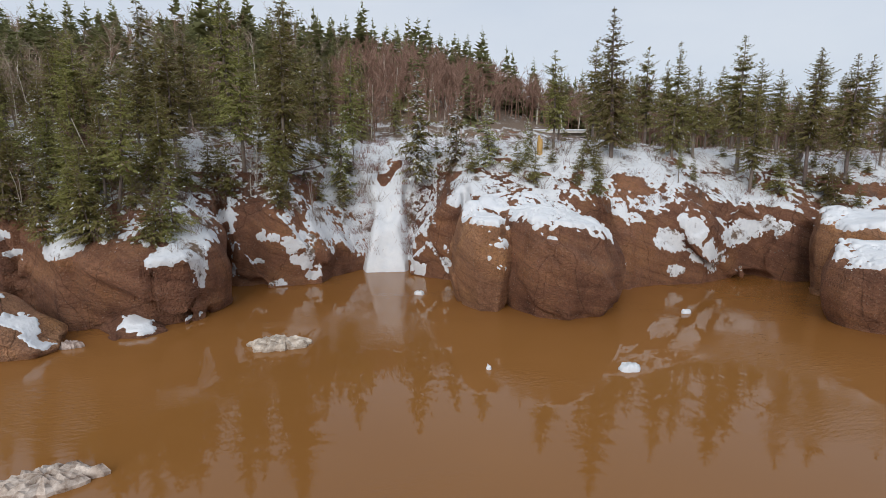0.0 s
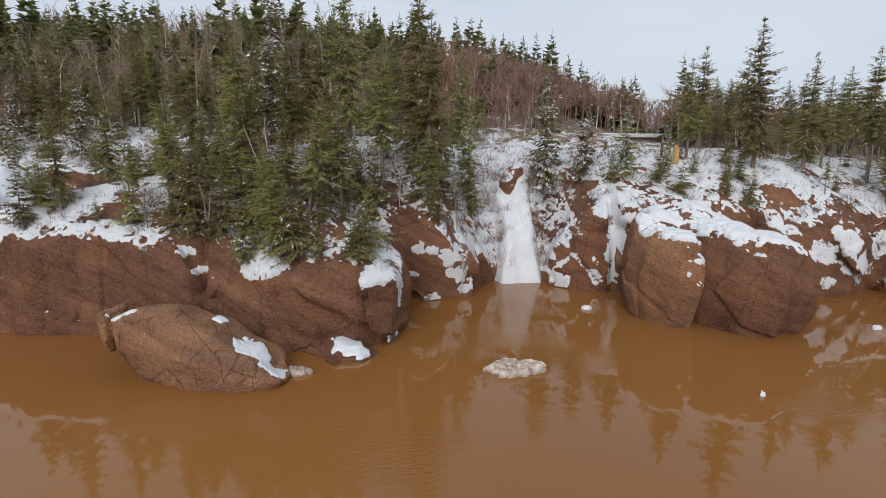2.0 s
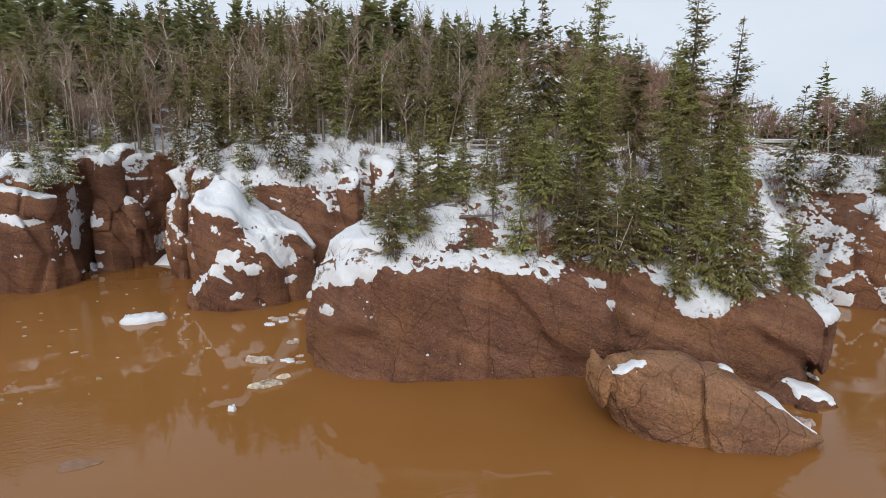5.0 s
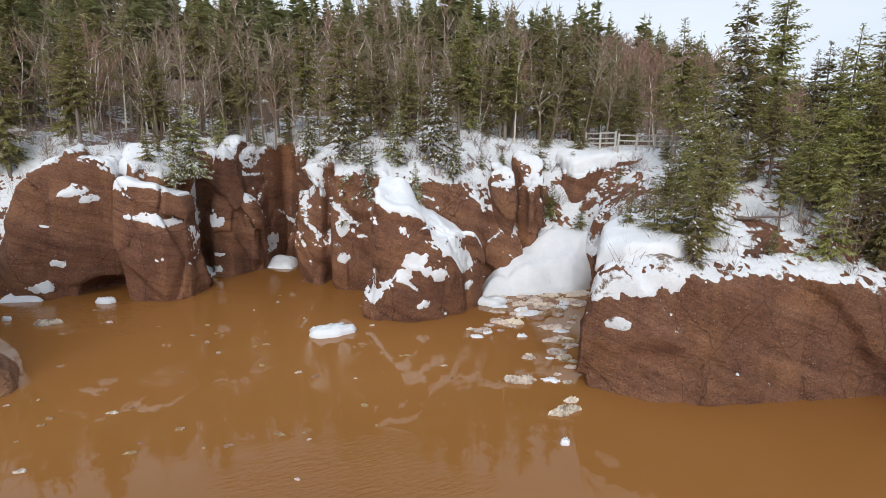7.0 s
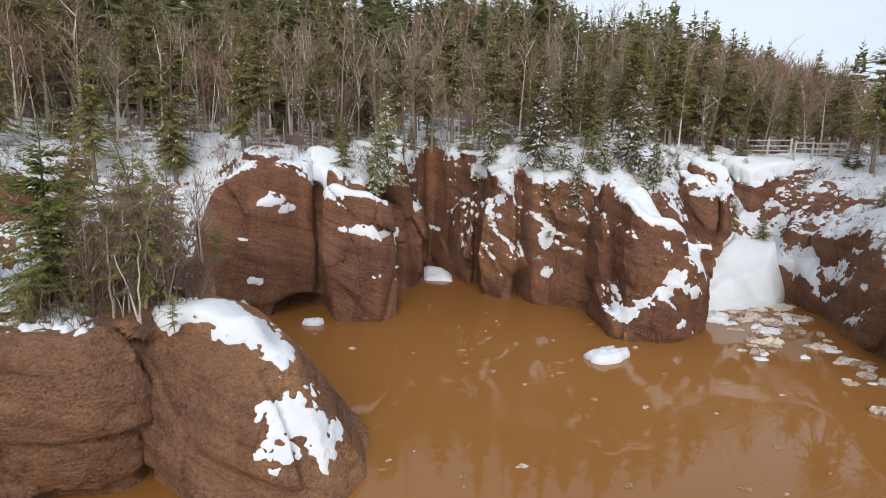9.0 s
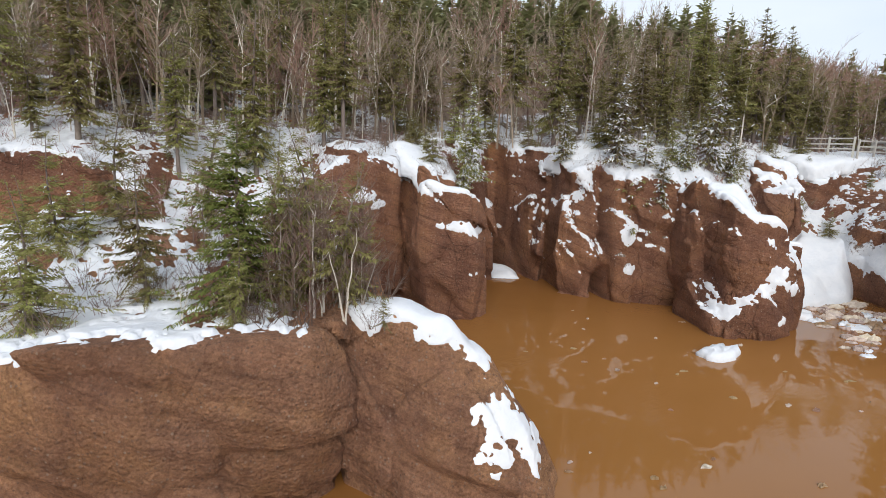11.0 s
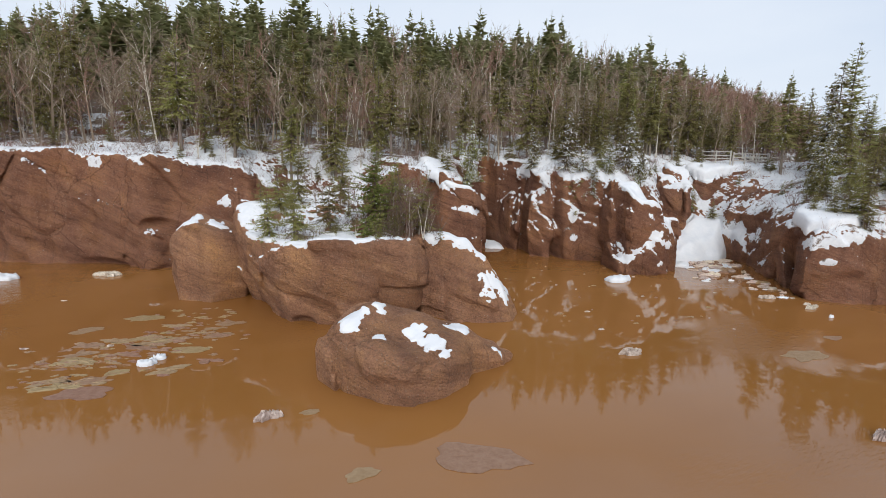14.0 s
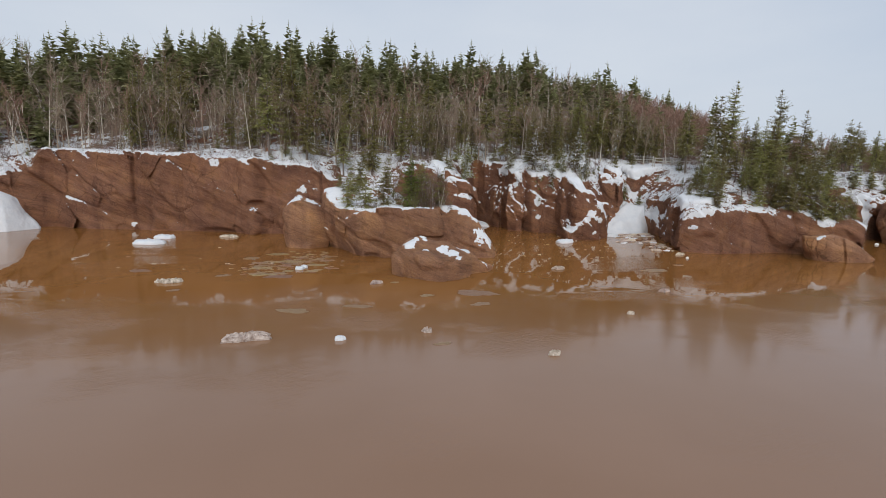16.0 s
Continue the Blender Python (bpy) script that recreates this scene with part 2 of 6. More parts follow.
WOOD_FLOOR = forest_floor_material("snowy_wood_floor", 0.47, 0.57)
HILL = forest_floor_material("littered_hillside", 0.56, 0.66)
TAN_ROCK = rock_material("tan_conglomerate", (1.42, 1.55, 1.48), 0.35)
# lighter copy for the sea boulder: skylight on its upturned faces, put into the colour
SKYLIT_ROCK = rock_material("pale_conglomerate", (1.60, 1.78, 1.70), 0.8, 0.42)
ROCK, SNOW, FLOOR, WATER = rock_material(), snow_material(), forest_floor_material("snowy_bank", 0.37, 0.44), water_material()
NEEDLES = foliage_material("spruce_needles", (0.165, 0.156, 0.052), (0.245, 0.228, 0.078), (0.33, 0.300, 0.115), 0.28)
GREEN_NEEDLES = foliage_material("bright_spruce_needles", (0.10, 0.14, 0.034), (0.165, 0.22, 0.056), (0.26, 0.30, 0.095), 0.08)
# needles of the ridge, paler and greyer: distance haze mixed into their colour
HAZED_NEEDLES = foliage_material("far_spruce_needles", (0.155, 0.152, 0.072), (0.235, 0.226, 0.110), (0.325, 0.305, 0.158), 0.22)
TWIGS = foliage_material("bare_twigs", (0.165, 0.115, 0.086), (0.25, 0.18, 0.138), (0.37, 0.285, 0.23), 0.25)
RED_TWIGS = foliage_material("reddish_twigs", (0.18, 0.098, 0.080), (0.28, 0.157, 0.128), (0.37, 0.225, 0.185), 0.2)
BARK = plain_material("spruce_bark", (0.12, 0.092, 0.074), (0.25, 0.205, 0.172), 9.0, 0.9, 0.2, 0.5, (1, 1, 0.3))
BIRCH = plain_material("pale_bark", (0.31, 0.265, 0.22), (0.60, 0.54, 0.48), 7.0, 0.8, 0.25, 0.3, (1, 1, 2.0))
ICE = plain_material("dirty_floe_ice", (0.13, 0.072, 0.04), (0.70, 0.60, 0.52), 3.4, 0.55, 0.12, 0.6)
PINK_ICE = plain_material("silt_tinted_ice", (0.40, 0.29, 0.21), (0.72, 0.63, 0.55), 2.6, 0.55, 0.12, 0.5)
MUDDY_ICE = plain_material("thin_muddy_ice", (0.20, 0.108, 0.048), (0.32, 0.208, 0.122), 4.0, 0.45, 0.12, 0.4)


# ---- mesh tools ----
def mesh_from(name, verts, faces, mats, index=None, smooth=True, crease=0):
    me = bpy.data.meshes.new(name)
    me.from_pydata(np.asarray(verts, float).tolist(), [], [list(map(int, f)) for f in faces])
    for mt in mats:
        me.materials.append(mt)
    if index is not None:
        me.polygons.foreach_set("material_index", np.asarray(index, np.int32))
    me.polygons.foreach_set("use_smooth", np.full(len(me.polygons), smooth, bool))
    me.update()
    if crease:
        me.set_sharp_from_angle(angle=radians(crease))
    return me


def grid_noise(x, y, z, seed):
    """Smooth value noise, -1 to 1."""
    table = np.random.RandomState(seed).uniform(-1, 1, (32, 32, 32)).astype(np.float32)
    xi, yi, zi = np.floor(x).astype(int), np.floor(y).astype(int), np.floor(z).astype(int)
    u, v, w = x - xi, y - yi, z - zi
    u, v, w = u * u * (3 - 2 * u), v * v * (3 - 2 * v), w * w * (3 - 2 * w)
    xi, yi, zi = xi & 31, yi & 31, zi & 31
    xj, yj, zj = (xi + 1) & 31, (yi + 1) & 31, (zi + 1) & 31
    a = table[xi, yi, zi] * (1 - u) + table[xj, yi, zi] * u
    b = table[xi, yj, zi] * (1 - u) + table[xj, yj, zi] * u
    c = table[xi, yi, zj] * (1 - u) + table[xj, yi, zj] * u
    d = table[xi, yj, zj] * (1 - u) + table[xj, yj, zj] * u
    return (a * (1 - v) + b * v) * (1 - w) + (c * (1 - v) + d * v) * w


def surface(f, origin, h):
    """Surface nets: a quad mesh where the field f passes zero (inside is positive)."""
    ins = f > 0
    c = [(i, j, k) for i in (0, 1) for j in (0, 1) for k in (0, 1)]
    nx, ny, nz = f.shape
    count = sum(ins[i:nx - 1 + i, j:ny - 1 + j, k:nz - 1 + k].astype(np.int8) for i, j, k in c)
    act = (count > 0) & (count < 8)
    ids = np.full(act.shape, -1, np.int64)
    cell = np.argwhere(act)
    ids[act] = np.arange(len(cell))
    val = {q: f[cell[:, 0] + q[0], cell[:, 1] + q[1], cell[:, 2] + q[2]] for q in c}
    acc, num = np.zeros((len(cell), 3)), np.zeros(len(cell))
    for q in c:
        for ax in range(3):
            if q[ax]:
                continue
            r = tuple(1 if n == ax else q[n] for n in range(3))
            a, b = val[q], val[r]
            on = (a > 0) != (b > 0)
            t = np.where(on, a / np.where(on, a - b, 1), 0)
            p = np.tile(np.array(q, float), (len(cell), 1))
            p[:, ax] += t
            acc[on] += p[on]
            num += on
    verts = np.array(origin) + h * (cell + acc / num[:, None])
    faces = []
    for ax in range(3):
        u, v = [(1, 2), (2, 0), (0, 1)][ax]
        lo = [slice(None)] * 3
        hi = [slice(None)] * 3
        lo[ax], hi[ax] = slice(0, -1), slice(1, None)
        a, b = ins[tuple(lo)], ins[tuple(hi)]
        e = np.argwhere(a != b)
        lim = act.shape
        ok = (e[:, u] > 0) & (e[:, v] > 0) & (e[:, u] < lim[u]) & (e[:, v] < lim[v])
        e = e[ok]
        flip = b[tuple(e.T)]
        quad = []
        for du, dv in ((-1, -1), (0, -1), (0, 0), (-1, 0)):
            g = e.copy()
            g[:, u] += du
            g[:, v] += dv
            quad.append(ids[tuple(g.T)])
        quad = np.stack(quad, 1)
        quad[flip] = quad[flip][:, ::-1]
        faces.append(quad)
    return verts, np.concatenate(faces)


def normals_of(verts, faces):
    n = np.zeros_like(verts)
    fn = np.cross(verts[faces[:, 2]] - verts[faces[:, 0]], verts[faces[:, 3]] - verts[faces[:, 1]])
    for k in range(4):
        np.add.at(n, faces[:, k], fn)
    return n / np.maximum(np.linalg.norm(n, axis=1, keepdims=True), 1e-9)


def outline_distance(x, y, pts):
    """Signed distance to a closed outline, positive inside."""
    d = np.full(x.shape, 1e9)
    inside = np.zeros(x.shape, bool)
    for (ax, ay), (bx, by) in zip(pts, pts[1:] + pts[:1]):
        ex, ey = bx - ax, by - ay
        t = np.clip(((x - ax) * ex + (y - ay) * ey) / (ex * ex + ey * ey + 1e-9), 0, 1)
        d = np.minimum(d, np.hypot(x - ax - t * ex, y - ay - t * ey))
        cross = ((ay > y) != (by > y)) & (x < (bx - ax) * (y - ay) / (by - ay + 1e-12) + ax)
        inside ^= cross
    return np.where(inside, d, -d)


def carve(f, x, y, z, holes):
    """Cuts caves (centre, radii) out of a field."""
    for cx, cy, cz, rx, ry, rz in holes:
        q = np.sqrt(((x - cx) / rx) ** 2 + ((y - cy) / ry) ** 2 + ((z - cz) / rz) ** 2) - 1
        np.minimum(f, q * min(rx, ry, rz), out=f)


def blocks(x, y, z, seed, size=1.0, step=0.42, groove=0.16):
    """Jointed blocks: a step and a tilt for each cell, which leaves flat facets, and a groove between cells."""
    r = np.random.RandomState(seed)
    off, val = r.rand(16, 16, 16, 3).astype(np.float32), r.uniform(-1, 1, (16, 16, 16)).astype(np.float32)
    tilt = r.normal(0, 0.34, (16, 16, 16, 3)).astype(np.float32)
    wob = 0.12 * grid_noise(x * 0.4, y * 0.4, z * 0.4, seed + 1)
    p = np.stack([((0.95 * x + 0.3 * z) / 3.4) / size + wob, (y / 3.4) / size - wob, ((z + 0.36 * x) / 4.4) / size + 0.6 * wob], -1).astype(np.float32)
    c = np.floor(p).astype(int)
    f1, f2, best = np.full(len(x), 9.0, np.float32), np.full(len(x), 9.0, np.float32), np.zeros(len(x), np.float32)
    for i in (-1, 0, 1):
        for j in (-1, 0, 1):
            for k in (-1, 0, 1):
                q = c + (i, j, k)
                h = q & 15
                away = q + off[h[:, 0], h[:, 1], h[:, 2]] - p
                d = np.sqrt((away * away).sum(1))
                level = val[h[:, 0], h[:, 1], h[:, 2]] + (tilt[h[:, 0], h[:, 1], h[:, 2]] * away).sum(1) * 2.2
                first = d < f1
                f2 = np.where(first, f1, np.minimum(f2, d))
                best = np.where(first, level, best)
                f1 = np.where(first, d, f1)
    e = f2 - f1
    return step * best * np.clip(e / 0.05, 0, 1) - groove * np.exp(-(e / 0.045) ** 2)


def bed_steps(b, seed):
    """A stack of beds, each standing out by an amount of its own, with sharp edges."""
    table = np.random.RandomState(seed).uniform(-1, 1, 256).astype(np.float32)
    k = np.floor(b).astype(int)
    t = np.clip((b - k - 0.82) / 0.18, 0, 1)
    return table[k & 255] * (1 - t) + table[(k + 1) & 255] * t


def rock_relief(x, y, z, seed, amount=1.0, jointed=True, fine=0.0):
    """Facets, dipping beds with sharp edges, joints and knobs, in metres."""
    if not jointed:
        r = 0.45 * grid_noise(x * 0.21, y * 0.21, z * 0.17, seed) + 0.15 * grid_noise(x * 0.55, y * 0.55, z * 0.40, seed + 1)
        return amount * (r + 0.08 * grid_noise(x * 1.3, y * 1.3, z * 1.1, seed + 3) + 0.05 * grid_noise(x * 2.9, y * 2.9, z * 2.7, seed + 4))
    s = z + 0.36 * x - 0.10 * y
    r = 0.30 * grid_noise(x * 0.15, y * 0.15, z * 0.13, seed) + 0.08 * grid_noise(x * 0.5, y * 0.5, z * 0.4, seed + 1)
    bent = s + 0.35 * grid_noise(x * 0.25, y * 0.25, z * 0.25, seed + 8)
    show = np.clip(0.55 + 0.9 * grid_noise(x * 0.22, y * 0.22, z * 0.22, seed + 9), 0, 1)
    r += 0.11 * show * bed_steps(bent * 1.1, seed + 2) + 0.045 * (1.2 - show) * bed_steps(bent * 2.7, seed + 3)
    r += (0.035 + 0.5 * fine) * grid_noise(x * 2.9, y * 2.9, z * 2.7, seed + 4)
    r += fine * (0.7 * grid_noise(x * 5.5, y * 5.5, z * 5.5, seed + 10) + 0.5 * grid_noise(x * 9.0, y * 9.0, z * 9.0, seed + 12))
    r += blocks(x, y, z, seed + 7) + blocks(x, y, z, seed + 13, 0.38, 0.13, 0.05) * np.clip(0.45 + 1.3 * grid_noise(x * 0.18, y * 0.18, z * 0.18, seed + 14), 0, 1)
    return amount * r


def fill_field(x, y, z, side, top, seed, amount, blend=0.45, jointed=True, fine=0.0):
    """side: metres inside the wall; top: metres below the top."""
    k = np.clip(0.5 + 0.5 * (top - side) / blend, 0, 1)
    f = (side * k + top * (1 - k) - blend * k * (1 - k)).astype(np.float32)
    near = (np.abs(f) < 1.25) & ((k > 0.02) | (np.abs(f) < 0.5))
    f[near] += rock_relief(x[near], y[near], z[near], seed, amount, jointed, fine) * np.clip(0.35 + 0.65 * k[near], 0, 1)
    return f


def finer(verts, nrm, faces):
    """Splits every quad in four."""
    e = np.sort(np.concatenate([faces[:, (k, (k + 1) % 4)] for k in range(4)]), 1)
    edges, back = np.unique(e, axis=0, return_inverse=True)
    back = back.reshape(4, len(faces)) + len(verts)
    mid = lambda a: np.concatenate([a, a[edges].mean(1), a[faces].mean(1)])
    c = len(verts) + len(edges) + np.arange(len(faces))
    quads = np.concatenate([np.stack([faces[:, k], back[k], c, back[k - 1]], 1) for k in range(4)])
    n = mid(nrm)
    return mid(verts), n / np.maximum(np.linalg.norm(n, axis=1, keepdims=True), 1e-9), quads


def snow_over(name, verts, faces, parent, cover, depth, seed, limit=0.62, mat=None, ledges=0.0, split=False):
    """A layer of snow on all that faces up enough; cover(v) adds to or takes from it."""
    nrm = normals_of(verts, faces)

    def amount(v, n, detail):
        x, y, z = v.T
        s = z + 0.45 * x - 0.15 * y
        p = 0.34 * grid_noise(x * 0.45, y * 0.45, z * 0.45, seed) + 0.26 * grid_noise(x * 0.7, y * 0.7, s * 1.6, seed + 1)
        if detail:
            p = p + 0.30 * grid_noise(x * 2.4, y * 2.4, z * 2.4, seed + 2) + 0.34 * grid_noise(x * 5.5, y * 5.5, s * 7.5, seed + 3) + 0.16 * grid_noise(x * 9, y * 9, z * 9, seed + 4)
        steep = np.clip((n[:, 2] - 0.2) / 0.35, 0, 1)
        out = n[:, 2] - limit + (0.48 + 0.40 * steep) * p + cover(x, y, z) + ledges * steep
        out[z < 0.12] = -1
        return out

    keep = (amount(verts, nrm, False)[faces] > -0.35).any(1)
    used = np.unique(faces[keep])
    ren = np.full(len(verts), -1)
    ren[used] = np.arange(len(used))
    deep = amount(verts[used], nrm[used], False)[ren[faces[keep]]].min(1) > 0.48
    rest = ren[faces[keep]][deep]
    v, n, q = finer(verts[used], nrm[used], ren[faces[keep]][~deep])
    s = amount(v, n, True)
    q = np.concatenate([q[(s[q] > -0.10).any(1)], rest])
    used = np.unique(q)
    ren = np.full(len(v), -1)
    ren[used] = np.arange(len(used))
    v, n, s, q = v[used], n[used], s[used], ren[q]
    t = np.clip(s / 0.22, -0.6, 1)
    up = np.where(t > 0, t * t * (3 - 2 * t), t * 0.6) * (0.35 + 0.65 * np.clip(n[:, 2], 0, 1) ** 2)
    v = v + (n * 0.5 + np.array((0, 0, 0.5))) * (up * depth)[:, None]
    for pv, pq in pieces(v, q)[:40] if split else [(v, q)]:
        if len(pq) > 24:
            ob = new(name, mesh_from(name, pv, pq, [mat or SNOW]))
            ob.parent = parent
    return ob


def pieces(verts, faces):
    """The connected pieces of a mesh, largest first."""
    lab = np.arange(len(verts))
    while True:
        low = lab[faces].min(1)
        nxt = lab.copy()
        for k in range(4):
            np.minimum.at(nxt, faces[:, k], low)
        nxt = nxt[nxt]
        if (nxt == lab).all():
            break
        lab = nxt
    own = lab[faces[:, 0]]
    out = []
    for i, c in sorted(zip(*np.unique(own, return_counts=True)), key=lambda t: -t[1])[:60]:
        f = faces[own == i]
        used, back = np.unique(f, return_inverse=True)
        out.append((verts[used], back.reshape(f.shape)))
    return out


def loose_rock(name, outline, tops, seed, label, bulge=0.3, res=0.2, amount=0.6, cover=None, depth=0.2, limit=0.62, blend=0.9, category="rock", margin=0.0, mat=None, taper=0.0, stone=None, crest=None, holes=(), thick=None):
    """A free-standing rock: outline at the waterline, another at the crest if it leans or overhangs, a few heights on its top."""
    whole = outline + (crest or [])
    px, py = [p[0] for p in whole], [p[1] for p in whole]
    zt = max(t[2] for t in tops)
    o = (min(px) - 1.8, min(py) - 1.8, -0.9)
    n = [int((b - a) / res) + 1 for a, b in zip(o, (max(px) + 1.8, max(py) + 1.8, zt + 1.4))]
    x, y, z = np.meshgrid(*[o[k] + res * np.arange(n[k]) for k in range(3)], indexing="ij")
    d = outline_distance(x[:, :, 0], y[:, :, 0], outline)
    w = sum(1 / (np.hypot(x[:, :, 0] - a, y[:, :, 0] - b) + 0.3) ** 3 for a, b, c in tops)
    h = sum(c / (np.hypot(x[:, :, 0] - a, y[:, :, 0] - b) + 0.3) ** 3 for a, b, c in tops) / w
    under = h
    if taper:
        w = sum(1 / (np.hypot(x[:, :, 0] - a, y[:, :, 0] - b) + 1.0) ** 2.4 for a, b, c in tops)
        h = sum(c / (np.hypot(x[:, :, 0] - a, y[:, :, 0] - b) + 1.0) ** 2.4 for a, b, c in tops) / w
        h = h * np.clip(0.15 + d / taper, 0, 1) ** 0.8
    rel = np.clip(z / np.maximum(h[:, :, None], 0.5), -0.2, 1)
    wall = d[:, :, None]
    if crest:
        up = np.clip(z / zt, 0, 1.1)
        wall = wall * (1 - up) + outline_distance(x[:, :, 0], y[:, :, 0], crest)[:, :, None] * up
    side = wall + bulge * np.sin(np.pi * np.clip(rel * 0.9, -0.3, 1)) - 0.5 * np.clip(rel - 0.55, 0, 1)
    f = fill_field(x, y, z, side, h[:, :, None] - z, seed, amount, blend, mat is None, 0.05 if res < 0.15 else 0.02)
    carve(f, x, y, z, holes)
    if thick:
        f = np.minimum(f, z - (under[:, :, None] - thick))
    v, q = surface(f, o, res)
    v, q = pieces(v, q)[0]
    ob = tagged(new(name, mesh_from(name, v, q, [mat or stone or ROCK], crease=0 if mat else 36)), label, category)
    if cover is not None:
        worn = lambda x, y: 0.8 * margin * grid_noise(x * 0.9, y * 0.9, 0 * x, seed)
        inner = lambda x, y, z: cover(x, y, z) - 0.6 * np.clip(1 - (outline_distance(x, y, crest or outline) + worn(x, y)) / max(margin, 0.01), 0, 1)
        snow_over("snow_patch", v, q, ob, inner, depth, seed + 50, limit, split=True)
    return ob


def spots(*list_of):
    """Snow in ragged spots only: x, y, radius, or centre and three radii."""
    def cover(x, y, z):
        s = np.full(len(x), -3.0)
        wx = 0.35 * grid_noise(x * 1.1, y * 1.1, z * 1.1, 78) + 0.22 * grid_noise(x * 2.9, y * 2.9, z * 2.9, 79)
        wz = 0.35 * grid_noise(x * 1.2, y * 1.2, z * 1.2, 80) + 0.22 * grid_noise(x * 3.1, y * 3.1, z * 3.1, 81)
        for p in list_of:
            if len(p) == 3:
                away = np.hypot(x - p[0] + wx, y - p[1] + wz) / p[2]
            else:
                away = np.sqrt(((x - p[0] + wx * min(1, 1.4 * p[3])) / p[3]) ** 2 + ((y - p[1]) / p[4]) ** 2 + ((z - p[2] + wz * min(1, 1.2 * p[5])) / p[5]) ** 2)
            s = np.maximum(s, 0.62 - 1.2 * away)
        s = s + 0.30 * grid_noise(x * 2.3, y * 2.3, z * 2.3, 77) + 0.34 * grid_noise(x * 6, y * 6, z * 6, 76) + 0.16 * grid_noise(x * 11, y * 11, z * 11, 75)
        return s
    return cover


def streaked(base, *rows):
    """A snow cover with ledges and gullies of lodged snow added: x, y, z, half width, half height."""
    lodged = spots(*[(x, y, z, w, 1.1, h) for x, y, z, w, h in rows])
    return lambda x, y, z: base(x, y, z) + np.clip(lodged(x, y, z) + 1.3, 0, 1.3) * 0.95


# ---- water ----
me = mesh_from("water", [(-3000, -3000, 0), (3000, -3000, 0), (3000, 3000, 0), (-3000, 3000, 0)], [(0, 1, 2, 3)], [WATER])
tagged(new("water", me), "silt-brown tidal water with soft reflections and fine ripples", "water", kind="structure")

# ---- the land: x, y of the waterline, height of the rim, metres over which it climbs to the plateau ----
EAST = [(60, 34, 5, 8), (40, 33, 5, 8), (31, 35, 4.6, 8), (27.2, 36.6, 4.6, 8), (24.5, 36.3, 4.6, 8), (23, 37.7, 5.0, 8), (20.6, 37.1, 5.2, 8),
        (17.9, 35.7, 5.0, 8), (14.8, 35.3, 4.2, 8), (12.3, 34.6, 4.2, 8), (8, 36, 5.2, 8), (4.5, 37, 5.4, 8), (1.7, 36.4, 5.5, 8), (0, 37.2, 4.6, 8),
        (-2.2, 38.8, 3.0, 7), (-3.0, 40.2, 0.2, 11), (-5.7, 40.0, 0.2, 11), (-7.5, 37.6, 2.0, 8), (-8.2, 35.6, 2.6, 9), (-11.3, 34.3, 4.7, 9), (-13.5, 35.2, 4.6, 9)]
HEADLAND = [(-14.2, 33.7, 4.4, 12), (-12.6, 29.5, 3.7, 14), (-13.2, 26.4, 3.6, 16), (-14.8, 25.3, 3.6, 16), (-17.6, 25.0, 3.4, 16), (-21, 26.6, 4.2, 16), (-24.6, 27.9, 4.9, 17),
            (-29.1, 28.1, 5.2, 18), (-32.5, 28.2, 4.9, 18), (-34.5, 28.8, 5.3, 18), (-36.7, 30.5, 5.0, 16), (-35.6, 33, 5.4, 14), (-33.6, 36, 5.6, 12), (-31.5, 40, 5.4, 12), (-29.6, 43, 5.4, 10)]
COVE = [(-29.0, 46.3, 5.0, 7), (-30.5, 47.8, 0.4, 9), (-33, 48.4, 0.4, 8), (-36, 47.6, 4.5, 5), (-38.6, 47.0, 6.5, 6), (-42, 46.4, 7.6, 7), (-44.6, 46.2, 8.0, 8), (-48.6, 47.9, 7.6, 8), (-50.6, 50.3, 8.0, 8), (-51.2, 53, 8.8, 8), (-52, 56.5, 9.6, 8), (-53.6, 56.5, 9.6, 8), (-54.8, 53.5, 8.3, 8), (-57.3, 52, 8.8, 8),
        (-57.4, 48.4, 7.2, 7), (-58.5, 46.3, 7.2, 7), (-60.6, 46.3, 7.6, 7), (-61.8, 47.8, 9.0, 7), (-64.9, 46.6, 8.8, 7), (-67.7, 46.2, 8.5, 8)]
WEST = [(-69.2, 47.4, 3.0, 9), (-70.71, 47.3, 0.8, 11), (-73.39, 47.15, 2.2, 10), (-75.63, 46.23, 6.6, 8), (-80.22, 46.99, 8.2, 8), (-84.42, 48.19, 8.8, 8), (-85.91, 47.52, 9.0, 8), (-90.66, 49.41, 9.2, 8), (-94.85, 50.71, 9.2, 8), (-100.4, 51.46, 9.5, 8),
        (-106.29, 54.06, 9.7, 8), (-110.48, 55.77, 9.6, 8), (-113.38, 54.44, 6.5, 8), (-117.13, 51.45, 4.5, 8), (-126.27, 53.19, 8, 8), (-150, 57.5, 9, 8)]
COAST = EAST + HEADLAND + COVE + WEST
SHORE = [(p[0], p[1]) for p in COAST] + [(-150, 140), (60, 140)]


def plateau(x, y):
    """The ground far behind the rim: flat at first, then a wooded hill, highest in the west."""
    hill = 0.41 / (1 + np.exp((x - 10) / 10.0)) - 0.16 / (1 + np.exp((x + 112) / 10.0))
    far = np.clip(y - 57, 0, 33)
    z = 10.6 + hill * far * np.clip(far / 14, 0, 1) + 0.5 * np.sin(x * 0.13) + 0.35 * np.sin(y * 0.21 + x * 0.07)
    return z - 1.3 / (1 + np.exp(-(x - 2) / 5.0))


